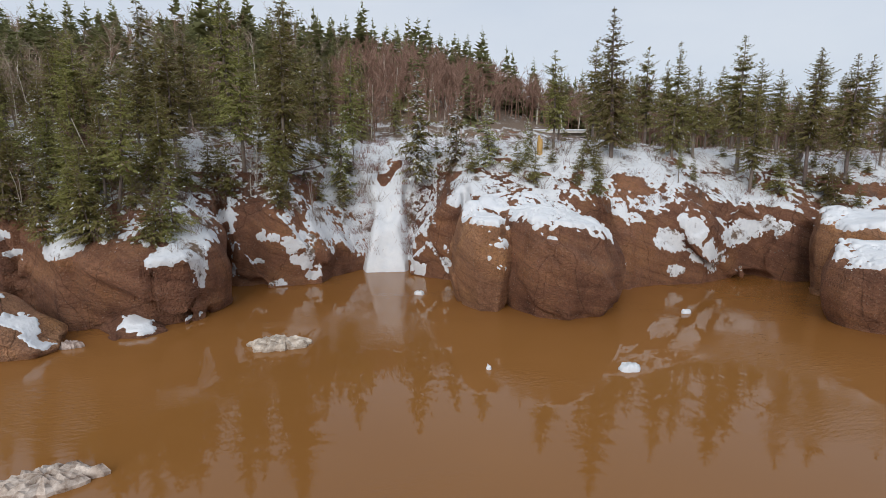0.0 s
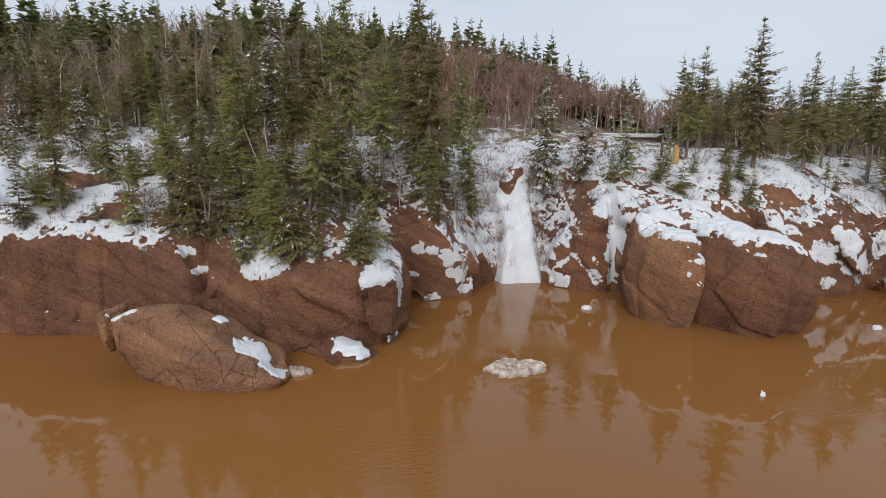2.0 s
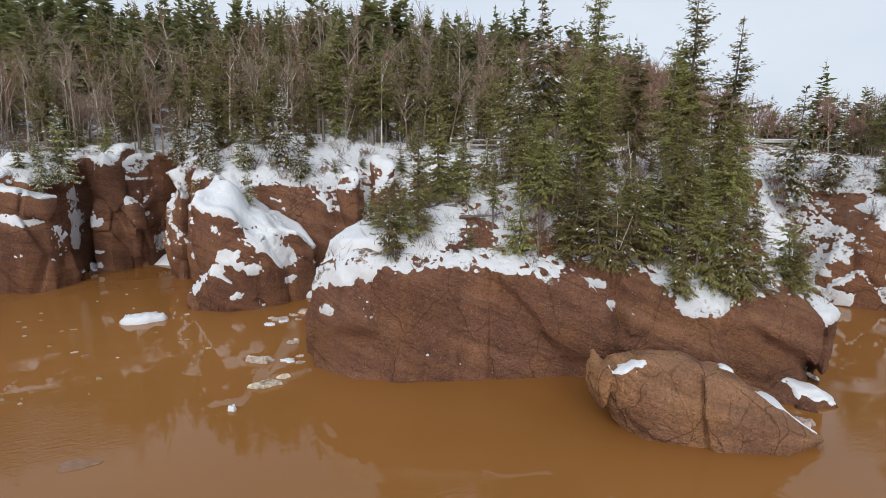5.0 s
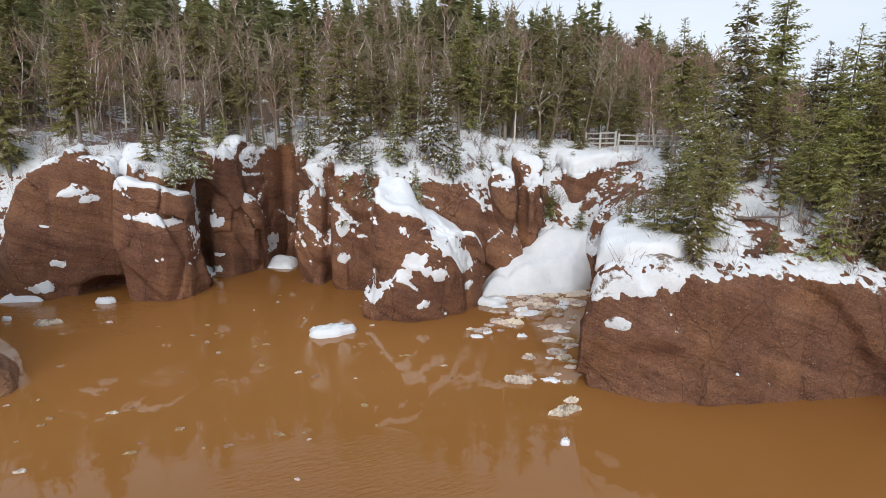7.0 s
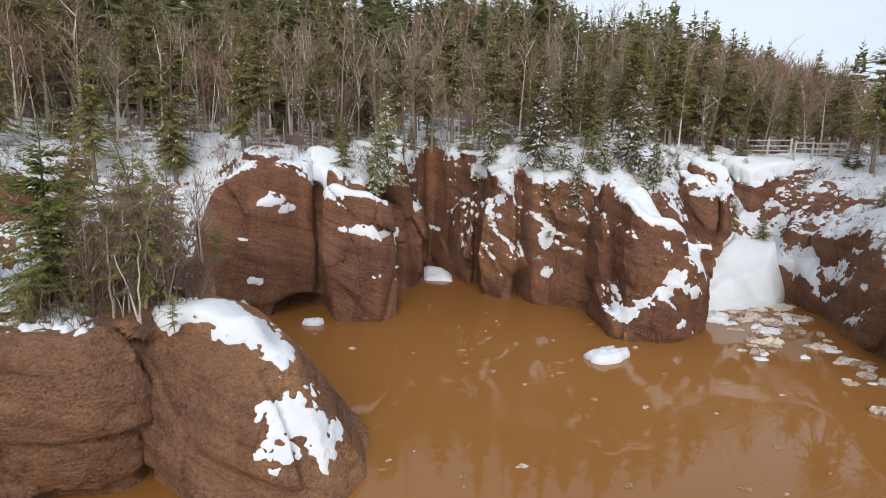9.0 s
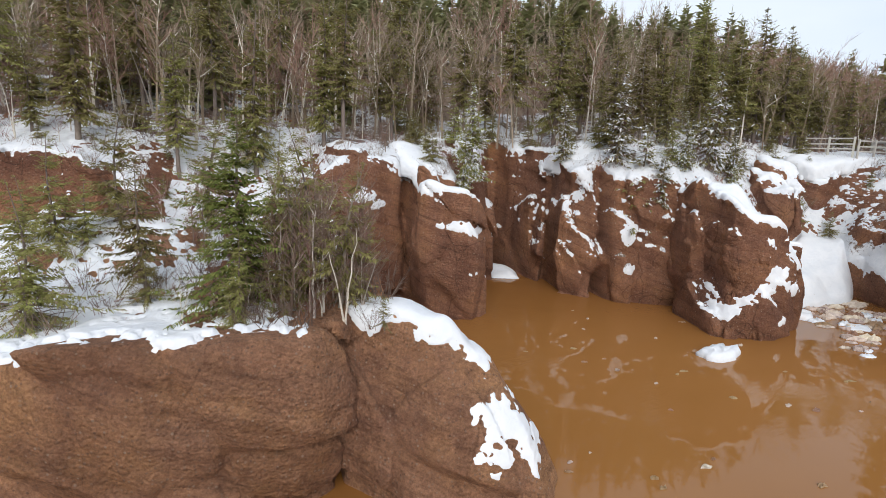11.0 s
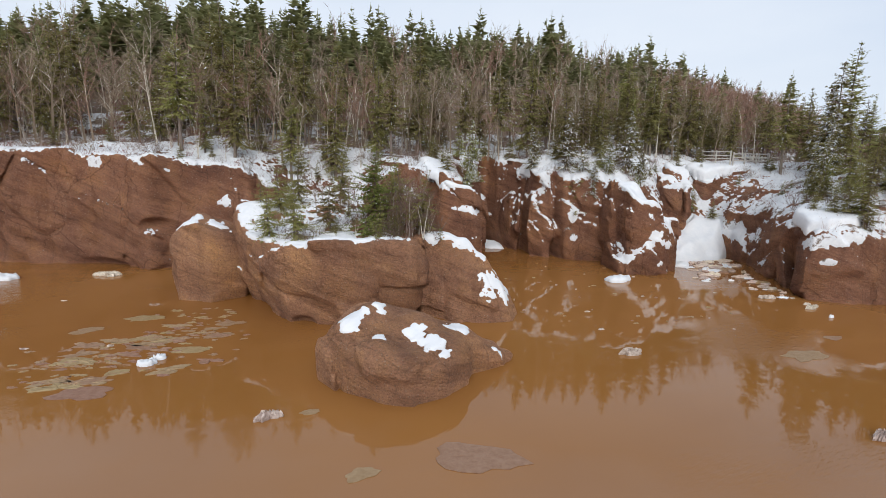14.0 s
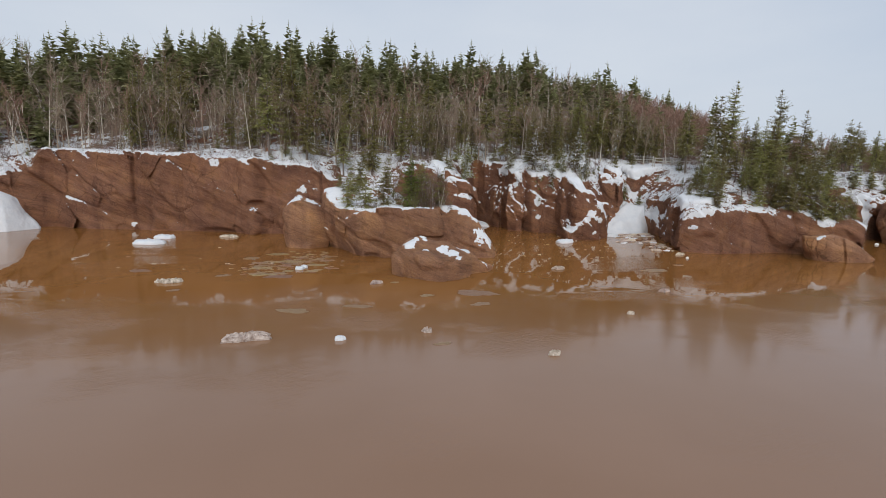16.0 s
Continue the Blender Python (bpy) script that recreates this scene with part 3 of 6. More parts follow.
def land_top(x, y, d):
    w = h = s = 0
    for a, b, c, e in COAST:
        k = 1 / ((x - a) ** 2 + (y - b) ** 2 + 0.6) ** 1.7
        w, h, s = w + k, h + k * c, s + k * e
    h, s = h / w, s / w
    t = np.clip(d / s, 0, 1)
    t = t * (1.6 - 0.6 * t)
    return h + (plateau(x, y) - h) * t


RES = 0.2
LAND_FROM, LAND_TO = (-124.0, 23.5, -0.85), (46.0, 67.0, 14.2)
shape = [int((b - a) / RES) + 1 for a, b in zip(LAND_FROM, LAND_TO)]
gx, gy, gz = np.meshgrid(*[(LAND_FROM[k] + RES * np.arange(shape[k])).astype(np.float32) for k in range(3)], indexing="ij")
shore_d = outline_distance(gx[:, :, 0], gy[:, :, 0], SHORE)
top_h = land_top(gx[:, :, 0], gy[:, :, 0], shore_d)
top_h = top_h + 0.35 * grid_noise(gx[:, :, 0] * 0.35, gy[:, :, 0] * 0.35, gx[:, :, 0] * 0 + 3.3, 71) + 0.12 * grid_noise(gx[:, :, 0] * 1.1, gy[:, :, 0] * 1.1, gx[:, :, 0] * 0 + 1.3, 72)
side = shore_d[:, :, None] + 0.35 * np.sin(np.clip(gz * 0.45, 0, 3.14)) - 0.09 * np.clip(gz, 0, 12)
# crevices: from the waterline inland, depth, half width
for ax, ay, bx, by, deep, wide in ((-57.6, 49.0, -58.2, 54.0, 1.8, 0.5), (-52.8, 53.0, -52.8, 59.5, 3.6, 0.8), (-48.7, 47.6, -48.2, 51.5, 1.2, 0.35), (-50.9, 51, -50.2, 54, 1.2, 0.3), (-61.7, 47.2, -62, 51, 1.2, 0.3),
                                   (-4.4, 39.0, -4.4, 44.0, 1.6, 1.4), (-14.0, 33.6, -15.5, 36.5, 1.6, 0.5), (-99.95, 50.97, -100.75, 54.59, 0.9, 0.4), (-76.74, 45.41, -77.51, 48.76, 1.2, 0.5),
                                   (-31.2, 27, -31.0, 31, 0.24, 0.13), (-29.6, 27, -29.4, 31, 0.24, 0.13), (-28.2, 27, -28.0, 31, 0.32, 0.14), (-22.6, 26.8, -22.8, 31, 0.5, 0.2), (10.9, 34, 11.2, 39, 1.2, 0.5), (1.6, 35.6, 1.6, 39.5, 1.0, 0.4)):
    ex, ey = bx - ax, by - ay
    t = np.clip(((gx[:, :, 0] - ax) * ex + (gy[:, :, 0] - ay) * ey) / (ex * ex + ey * ey), 0, 1)
    off = np.hypot(gx[:, :, 0] - ax - t * ex, gy[:, :, 0] - ay - t * ey)
    side -= (deep * np.exp(-(off / wide) ** 2))[:, :, None]
land_f = fill_field(gx, gy, gz, side.astype(np.float32), (top_h[:, :, None] - gz).astype(np.float32), 11, 1.0)
carve(land_f, gx, gy, gz, [(-62.8, 47.0, 0.2, 1.7, 2.6, 1.0), (-85.2, 46.9, 3.7, 1.9, 1.5, 0.75), (-84.3, 46.8, 3.2, 1.1, 1.5, 1.3), (-12.4, 34.2, 0.1, 0.7, 1.2, 0.6), (22.4, 37.2, 0.0, 1.4, 1.6, 0.7),
                               (-92.25, 48.84, -0.1, 4.2, 1.7, 1.0), (-102.51, 51.26, 1.2, 4.5, 1.6, 3.2)])
lv, lq = pieces(*surface(land_f, LAND_FROM, RES))[0]
cliff = tagged(new("ground_cliff", mesh_from("ground_cliff", lv, lq, [ROCK], crease=33)), "red-brown conglomerate sea cliff under a snowy wooded plateau", "cliff", kind="structure")
def on_ramp(x, y, z):
    """The snowy ramp that climbs from the frozen fall to the lookout."""
    t = np.clip(((x + 28.8) * 6.4 + (z - 3.2) * 5.6) / (6.4 ** 2 + 5.6 ** 2), 0, 1)
    off = np.sqrt((x + 28.8 - 6.4 * t) ** 2 + (z - 3.2 - 5.6 * t) ** 2) + 0.5 * grid_noise(x * 0.8, y * 0.8, z * 0.8, 66)
    return 0.9 * np.clip(1.5 - off, -0.2, 1) * ((y > 44) & (y < 52) & (x > -31) & (x < -20))


# snow lodged in gullies and on ledges of the east cliffs: centre, radii
STREAKS = spots((-10.1, 35.2, 2.9, 0.6, 1.4, 0.8), (-9.4, 35.0, 1.8, 0.6, 1.4, 0.9), (-8.9, 35.2, 0.7, 0.7, 1.4, 0.6), (-13.6, 28.6, 3.6, 0.5, 1.6, 1.4), (-13.0, 27.4, 3.0, 0.4, 0.8, 1.4),
                (15.7, 35.3, 3.2, 1.0, 1.5, 0.6), (17.0, 35.2, 3.6, 0.9, 1.5, 1.0), (18.1, 35.7, 2.4, 1.0, 1.5, 0.8), (19.2, 36.2, 1.4, 0.9, 1.5, 0.8), (16.0, 35.2, 1.1, 0.7, 1.5, 0.5),
                (20.8, 36.8, 3.0, 1.5, 1.5, 0.5), (22.6, 37.6, 3.7, 1.6, 1.5, 0.5), (1.7, 38.4, 6.4, 0.7, 1.6, 1.2), (2.1, 37.2, 4.6, 0.6, 1.6, 1.2))
BARE = lambda x, y, z: 0.0 * x - 0.0
COVE_SNOW = streaked(BARE, (-63.4, 51.0, 9.8, 1.3, 0.8), (-62.1, 49.0, 8.6, 1.0, 0.9), (-58.4, 51.7, 6.5, 0.4, 0.8), (-58.3, 51.6, 4.8, 0.4, 0.9), (-58.2, 51.4, 3.0, 0.4, 0.9), (-53.9, 56.6, 1.8, 0.6, 0.6), (-49.6, 49.7, 7.9, 0.4, 0.9), (-48.8, 48.8, 7.2, 0.4, 0.7),
                     (-47.5, 47.2, 4.4, 0.4, 0.6), (-47.5, 46.8, 2.3, 0.4, 0.3), (-66.3, 45.9, 0.7, 1.0, 0.35), (-64.3, 47.3, 0.6, 0.7, 0.25), (-64.6, 47.0, 6.7, 0.5, 0.2), (-63.7, 47.2, 6.3, 0.4, 0.2), (-65.5, 46.5, 2.2, 0.4, 0.2))
HEAD_SNOW = streaked(BARE, (-30.8, 51.5, 6.7, 0.4, 0.6), (-29.9, 51.1, 6.1, 0.5, 0.6), (-29.6, 50.5, 5.2, 0.5, 0.6), (-27.1, 47.9, 4.9, 0.8, 0.5), (-25.4, 47.8, 6.6, 0.8, 0.6), (-24.5, 48.0, 7.5, 0.8, 0.6), (-23.5, 48.7, 8.3, 0.8, 0.7), (-36.9, 31.2, 4.0, 0.6, 0.3),
                     (-36.2, 30.5, 4.3, 0.7, 0.3), (-35.5, 29.9, 4.6, 0.8, 0.3), (-34.8, 29.5, 4.7, 0.7, 0.3), (-34.1, 29.2, 4.9, 0.6, 0.3), (-35.7, 29.6, 3.0, 0.3, 0.2), (-23.4, 28.2, 4.5, 0.6, 0.25), (-22.8, 28.2, 3.6, 0.3, 0.2))
EAST_SNOW = streaked(BARE, (-19.8, 26.9, 3.7, 0.8, 0.4), (-19.0, 26.9, 4.1, 0.8, 0.5), (-13.8, 26.2, 3.5, 0.9, 0.4), (-14.9, 29.0, 5.3, 0.6, 0.4), (-14.3, 28.0, 4.8, 0.6, 0.4), (-14.4, 26.2, 3.4, 0.5, 0.4), (-12.0, 34.5, 3.4, 0.5, 0.4), (-11.2, 34.1, 3.3, 0.5, 0.3),
                     (-12.3, 34.9, 1.7, 0.5, 0.2), (-14.5, 35.1, 4.6, 0.8, 0.5), (-14.2, 34.0, 3.4, 0.5, 1.2), (-14.2, 34.0, 1.4, 0.4, 1.0), (-11.0, 34.7, 0.3, 0.5, 0.3), (-1.8, 38.0, 0.5, 0.5, 0.5), (0.3, 37.0, 1.3, 0.3, 0.8), (1.6, 36.8, 3.0, 0.5, 0.9), (1.5, 36.6, 1.2, 0.5, 0.9))
WEST_SNOW = streaked(BARE, (-90.74, 50.46, 8.7, 0.5, 0.35), (-84.71, 49.33, 8.1, 0.6, 0.4), (-80.06, 47.64, 5.6, 0.5, 0.4), (-100.72, 52.9, 0.7, 0.4, 0.25), (-76.85, 47.39, 7.6, 0.8, 0.5))
in_cove = lambda x, y: (x < -28) & (x > -58) & (y > 38)
cover_ob = snow_over("snow_cover", lv, lq, cliff, lambda x, y, z: np.where(z > 7.6, 0.06, -0.14) - np.where((x < -12) & (x > -27) & (y < 40), 0.14, 0.0) + np.where((x < -29) & (x > -37) & (y > 29) & (y < 46), 0.18, 0.0) + np.where((x < -0.5) & (x > -9.6) & (y > 36.6) & (y < 47), 0.42, 0.0) + np.where(in_cove(x, y), 0.29, 0.0) + np.where((x > 13.5) & (x < 24.5) & (y < 41), 0.08, 0.0) + np.where(x > -15, np.clip(STREAKS(x, y, z) + 1.3, 0, 1.3) * 0.95, 0.0) - np.where((x < -75) | ((x < -64) & (x > -68)), 0.12, 0.0) + np.where((x < -68.4) & (x > -75) & (y > 46) & (y < 57), 0.22, 0.0) - np.where((x > 3) & (z > 4.5), 0.07, 0.0) - np.where((x > -29) & (x < -13) & (y < 30.5), 0.12, 0.0) + on_ramp(x, y, z) + COVE_SNOW(x, y, z) + HEAD_SNOW(x, y, z) + EAST_SNOW(x, y, z) + WEST_SNOW(x, y, z), 0.12, 90, 0.60, FLOOR)
# deeper in the wood more litter shows
cover_me = cover_ob.data
cover_me.materials.append(WOOD_FLOOR)
mid = np.empty(len(cover_me.polygons) * 3)
cover_me.polygons.foreach_get("center", mid)
mx, my, mz = mid.reshape(-1, 3).T
ci = np.clip(((mx - LAND_FROM[0]) / RES).astype(int), 0, shore_d.shape[0] - 1), np.clip(((my - LAND_FROM[1]) / RES).astype(int), 0, shore_d.shape[1] - 1)
inland = shore_d[ci] + 3.0 * grid_noise(mx * 0.25, my * 0.25, 0 * mx, 61) + 1.2 * grid_noise(mx * 1.3, my * 1.3, 0 * mx, 62)
cover_me.polygons.foreach_set("material_index", (inland > np.where(mx < -50, 6.5, np.where((mx > -9) & (mx < 30), 22.0, np.where((mx > -36) & (mx < -12), 15.0, 9.0)))).astype(np.int32))
del gx, gy, gz, land_f, side


def ground_height(x, y):
    x, y = np.atleast_1d(np.asarray(x, float)), np.atleast_1d(np.asarray(y, float))
    i = np.clip(np.round((x - LAND_FROM[0]) / RES).astype(int), 0, top_h.shape[0] - 1)
    j = np.clip(np.round((y - LAND_FROM[1]) / RES).astype(int), 0, top_h.shape[1] - 1)
    inside = (x > LAND_FROM[0]) & (x < LAND_TO[0]) & (y < LAND_TO[1])
    return np.where(inside, top_h[i, j], plateau(x, y))


# the hill behind, one sheet
hx, hy = np.arange(-420, 421, 4.0), np.concatenate([np.arange(65.5, 140, 3.0), np.arange(140, 620, 16.0)])
HX, HY = np.meshgrid(hx, hy, indexing="ij")
HZ = plateau(HX, np.minimum(HY, 133)) + 0.4 * grid_noise(HX * 0.1, HY * 0.1, HX * 0, 5) - 0.1
HZ[:, 0] -= 0.3
nyh = len(hy)
hv = np.stack([HX.ravel(), HY.ravel(), HZ.ravel()], 1)
hq = [(i * nyh + j, (i + 1) * nyh + j, (i + 1) * nyh + j + 1, i * nyh + j + 1) for i in range(len(hx) - 1) for j in range(nyh - 1)]
tagged(new("ground", mesh_from("ground", hv, hq, [HILL])), "snow-covered wooded hillside with brown litter showing through", "ground", kind="structure")

# ---- free-standing rocks ----
allover = lambda x, y, z: 0.0 * x
loose_rock("sea_boulder", [(-24.0, 23.6), (-23.5, 22.5), (-21.8, 21.6), (-19.2, 21.0), (-17.4, 21.4), (-17.0, 22.7), (-18, 24.2), (-21, 25.0), (-23.6, 24.8)],
           [(-24.6, 23.5, 2.5), (-23.4, 23.2, 3.0), (-22.0, 23.2, 3.0), (-20.6, 23.2, 2.45), (-18.8, 23.0, 1.4), (-17.5, 22.6, 0.4)], 201,
           "brown conglomerate boulder with snow patches beside the headland", 0.25, 0.11, 0.7,
           spots((-18.0, 22.2, 0.8), (-18.9, 22.8, 0.6), (-24.2, 23.0, 0.45), (-17.5, 22.2, 0.6), (-20.2, 23.4, 0.3)), 0.07, 0.1, 0.35, category="boulder", stone=SKYLIT_ROCK,
           crest=[(-25.6, 23.8), (-25.3, 22.9), (-24.0, 22.2), (-21.6, 22.0), (-19.4, 21.8), (-18.2, 22.2), (-18, 23.2), (-21, 24.6), (-24.4, 24.8)])
loose_rock("shore_boulder", [(-72.72, 22.27), (-71.79, 20.6), (-70.27, 19.19), (-69.22, 18.77), (-67.71, 19.2), (-66.35, 20.34), (-65.7, 21.32), (-64.28, 21.75), (-63.11, 22.79), (-63.83, 24.28), (-67.38, 25), (-70.95, 24.79)],
           [(-71.71, 22.36, 2.8), (-70.52, 22.87, 3.3), (-68.44, 22.43, 2.9), (-66.43, 23.02, 2.0), (-64.17, 23.21, 0.8), (-69.1, 20.11, 1.9), (-71.19, 20.76, 2.3)], 211,
           "rounded pebbly boulder with melting snow patches in the water", 0.1, 0.12, 0.45,
           spots((-71.29, 22.19, 0.42), (-68.75, 20.96, 0.42), (-67.99, 20.2, 0.55), (-66.39, 22.4, 0.5), (-70.26, 20.63, 0.2), (-70.01, 22.91, 0.22), (-64.32, 22.27, 0.2)), 0.09, 0.1, category="boulder", stone=TAN_ROCK)
loose_rock("flowerpot_rock", [(3.7, 31.2), (4.1, 29.6), (5.2, 27.8), (6.8, 27.1), (8.7, 28.0), (9.8, 29.8), (10.6, 33), (8, 34.8), (2.4, 35), (2.2, 32.6)],
           [(3.6, 31, 5.4), (5.7, 31, 5.6), (8.5, 31, 4.9), (10.4, 31, 3.4), (5, 34, 6.2), (3.0, 34, 6.0)], 221,
           "squat brown sea stack with a thick snow cap", 0.7, 0.15, 0.7, allover, 0.2, 0.74, 0.5, category="sea stack")
loose_rock("flowerpot_shoulder", [(1.1, 32), (1.2, 30.3), (2.0, 28.8), (3.2, 28.6), (3.8, 29.8), (3.2, 33.4), (1.5, 34)],
           [(1.0, 31, 4.6), (2.0, 30.6, 5.2), (3.2, 30.6, 5.2), (2.2, 33, 5.8)], 226,
           "narrow rounded rock pillar leaning on the squat sea stack", 0.5, 0.13, 0.6, streaked(allover, (3.2, 28.7, 3.8, 0.5, 0.3), (3.3, 28.7, 2.6, 0.5, 0.5), (2.6, 28.8, 3.2, 0.3, 0.3)), 0.2, 0.74, 0.5, category="sea stack", stone=TAN_ROCK)
loose_rock("tree_island", [(-77.3, 38.4), (-76.3, 34.9), (-75, 32.1), (-74.3, 30.8), (-72.6, 30), (-70.9, 29.6), (-69.4, 30.1), (-67.8, 30.3), (-66.6, 30.9), (-65.6, 33.4), (-66.6, 36.9), (-72.1, 39.9)],
           [(-76.1, 33.1, 4.8), (-74.1, 32.1, 4.8), (-70.8, 31.5, 4.9), (-67.3, 30.9, 4.9), (-75.6, 37.9, 6.6), (-72.1, 38.3, 6.6), (-67.6, 35.9, 5.6)], 231,
           "brown conglomerate sea stack topped by snow and small trees", 0.3, 0.13, 0.85, lambda x, y, z: 0.05 - 0.42 * np.clip((x + 70.2 + 1.2 * grid_noise(x * 0.7, y * 0.7, 0 * x, 67)) / 1.2, 0, 1), 0.13, 0.74, 0.4, category="sea stack", margin=1.0, stone=TAN_ROCK,
           crest=[(-78.7, 37.9), (-78.3, 35.5), (-77.6, 33.5), (-76.1, 31.3), (-74.3, 29.9), (-72.1, 29.4), (-69.1, 29.4), (-67, 29.7), (-66.3, 31.5), (-64.9, 33.9), (-66.6, 37.9), (-72.1, 40.4)],
           holes=[(-68.4, 29.5, -0.1, 1.9, 1.3, 0.8), (-73.7, 30.1, 0.0, 0.9, 1.0, 0.5)])
loose_rock("leaning_tower", [(-66.8, 33.2), (-66.4, 31.1), (-64.5, 29.1), (-62.8, 28.6), (-60.9, 28.7), (-59.9, 30.3), (-60.0, 32.6), (-61.2, 34.6), (-64, 35.2), (-66.4, 34.6)],
           [(-66.2, 32.4, 5.2), (-64.8, 31.9, 5.25), (-63.6, 31.3, 4.95), (-62.3, 31.3, 3.95), (-61.3, 31.3, 2.9), (-60.5, 31.4, 1.8)], 241,
           "leaning layered rock tower with snow on its sloping shoulder", 0.12, 0.11, 0.42,
           spots((-65.5, 31.5, 5.0, 0.4, 0.7, 0.4), (-64.2, 31.6, 5.1, 0.6, 0.8, 0.4), (-63.3, 31.1, 4.6, 0.85, 0.9, 0.6), (-62.6, 31.0, 4.0, 0.7, 0.9, 0.5), (-62.0, 30.0, 2.3, 1.3, 1.5, 0.95), (-61.5, 29.9, 1.7, 1.0, 1.4, 0.85), (-62.5, 29.6, 1.7, 0.9, 1.3, 0.75), (-61.3, 30.9, 2.9, 0.4, 0.7, 0.3)), 0.07, -0.3, 0.35, category="sea stack", stone=TAN_ROCK,
           crest=[(-67.0, 33.4), (-66.5, 31.4), (-65.4, 31.0), (-63.7, 30.7), (-62.7, 31.0), (-62.6, 32.4), (-63.4, 34), (-66, 34.8)])
loose_rock("blocky_rock", [(-82.05, 38), (-81.65, 36.9), (-79.55, 36), (-77.55, 37.2), (-77.35, 39.6), (-79.35, 41.6), (-81.95, 40.6)],
           [(-81.75, 39, 4.4), (-80.55, 39, 5.7), (-78.95, 39, 5.0), (-77.75, 38.6, 4.4)], 251, "blocky brown rock stack with thin snow streaks", 0.3, 0.18, 0.5,
           spots((-81.15, 37.8, 0.7), (-79.35, 38, 0.6), (-81.55, 38.4, 0.5)), 0.12, 0.1, category="sea stack", stone=TAN_ROCK)
loose_rock("sea_rock", [(20.6, 27.5), (20.7, 26.2), (21.4, 25.1), (22.4, 24.6), (26, 24), (29, 26), (28, 29), (22, 29.4)],
           [(20.8, 26, 3.3), (23, 26.4, 3.8), (27, 27, 4.2), (22, 28.6, 4.0)], 261, "dark brown sea stack with a snow cap", 0.4, 0.15, 0.55, allover, 0.2, 0.74, 0.4, category="sea stack")
loose_rock("sea_rock", [(23.9, 33.2), (24.2, 31.4), (26, 30.6), (30, 30.4), (33, 32), (32, 35), (25, 35)],
           [(24.6, 32, 4.5), (27, 32, 4.8), (31, 33, 5.2), (26, 34.4, 5.2)], 262, "tan rock block with a snow cap behind the sea stack", 0.3, 0.2, 0.55, allover, 0.25, 0.74, 0.4, category="sea stack", stone=TAN_ROCK)
loose_rock("split_slab", [(-45.7, 41.0), (-45.4, 40.4), (-43.7, 39.6), (-41.6, 40.2), (-40.1, 41), (-38.4, 43.2), (-38.2, 45), (-39.5, 47.2), (-44.8, 47.4)],
           [(-45.6, 42, 7.6), (-45, 44.5, 8.4), (-43.7, 43.2, 8.2), (-43.6, 40.6, 6.6), (-41.8, 43.4, 6.0), (-40.2, 43.6, 4.6), (-38.8, 44.4, 3.4), (-41.4, 41.2, 4.6)], 271,
           "tall split slab of rock with snow lying on its slope", 0.15, 0.14, 0.85, streaked(lambda x, y, z: 0.08 + 0.30 * (x > -43.9), (-44.0, 42.3, 7.7, 1.0, 0.6), (-42.9, 41.8, 6.5, 0.9, 0.7), (-45.1, 40.4, 1.4, 0.5, 0.35), (-44.5, 39.9, 2.1, 0.5, 0.35), (-43.7, 39.8, 2.7, 0.5, 0.35),
                                                                 (-42.9, 39.9, 3.4, 0.6, 0.4), (-42.0, 40.0, 2.9, 0.6, 0.35), (-41.5, 40.1, 2.5, 0.5, 0.3), (-42.6, 39.6, 1.1, 0.4, 0.25), (-39.5, 41.9, 1.6, 0.4, 0.25), (-39.9, 41.8, 3.2, 0.5, 0.4), (-40.7, 41.1, 4.1, 0.5, 0.4)), 0.15, 0.62, 0.4, category="rock")
loose_rock("cliff_pillar", [(-61.4, 47.6), (-61.1, 45.6), (-60.2, 45.1), (-58.5, 45.0), (-57.4, 46.3), (-57.2, 48.2), (-59, 49), (-61.2, 48.8)],
           [(-61.0, 46.4, 7.7), (-59.4, 46.4, 7.3), (-57.8, 47, 6.5)], 281, "blocky cliff pillar with a snowy ledge", 0.25, 0.15, 0.6,
           streaked(lambda x, y, z: 0.05 + 0 * x, (-60.4, 45.4, 5.5, 0.5, 0.3), (-59.6, 45.2, 5.4, 0.7, 0.35), (-58.7, 45.0, 5.3, 0.7, 0.35), (-57.9, 45.8, 5.0, 0.6, 0.3), (-58.5, 44.6, 2.9, 0.45, 0.25), (-57.9, 44.9, 2.2, 0.45, 0.25), (-57.1, 47.4, 3.8, 0.5, 0.9), (-57.1, 47.2, 2.5, 0.4, 0.8), (-60.6, 46.0, 7.4, 0.9, 0.5)), 0.15, 0.6, 0.4, category="rock",
           crest=[(-61.6, 47.6), (-61.4, 45.9), (-60.4, 45.4), (-58.7, 45.5), (-57.8, 46.6), (-57.6, 48.2), (-59, 49), (-61.2, 48.8)])
for outline, tops, seed in (([(-37.0, 47.8), (-36.2, 46.6), (-35.2, 46.8), (-34.8, 48), (-35.2, 50.5), (-37, 50.4)], [(-36.2, 47.8, 7.4), (-35.6, 48.8, 8.8), (-36.4, 50, 9.2)], 291),
                           ([(-34.6, 49.2), (-33.8, 47.9), (-32.8, 48.3), (-32.2, 50), (-33, 52.4), (-34.6, 52)], [(-33.8, 49, 7.6), (-33.2, 50.6, 9.4), (-33.8, 51.6, 9.8)], 292)):
    loose_rock("cliff_fin", outline, tops, seed, "narrow fin of red rock beside the frozen fall", 0.1, 0.18, 0.9, lambda x, y, z: 0.06 + 0.0 * x, 0.2, 0.6, 0.4, category="rock")
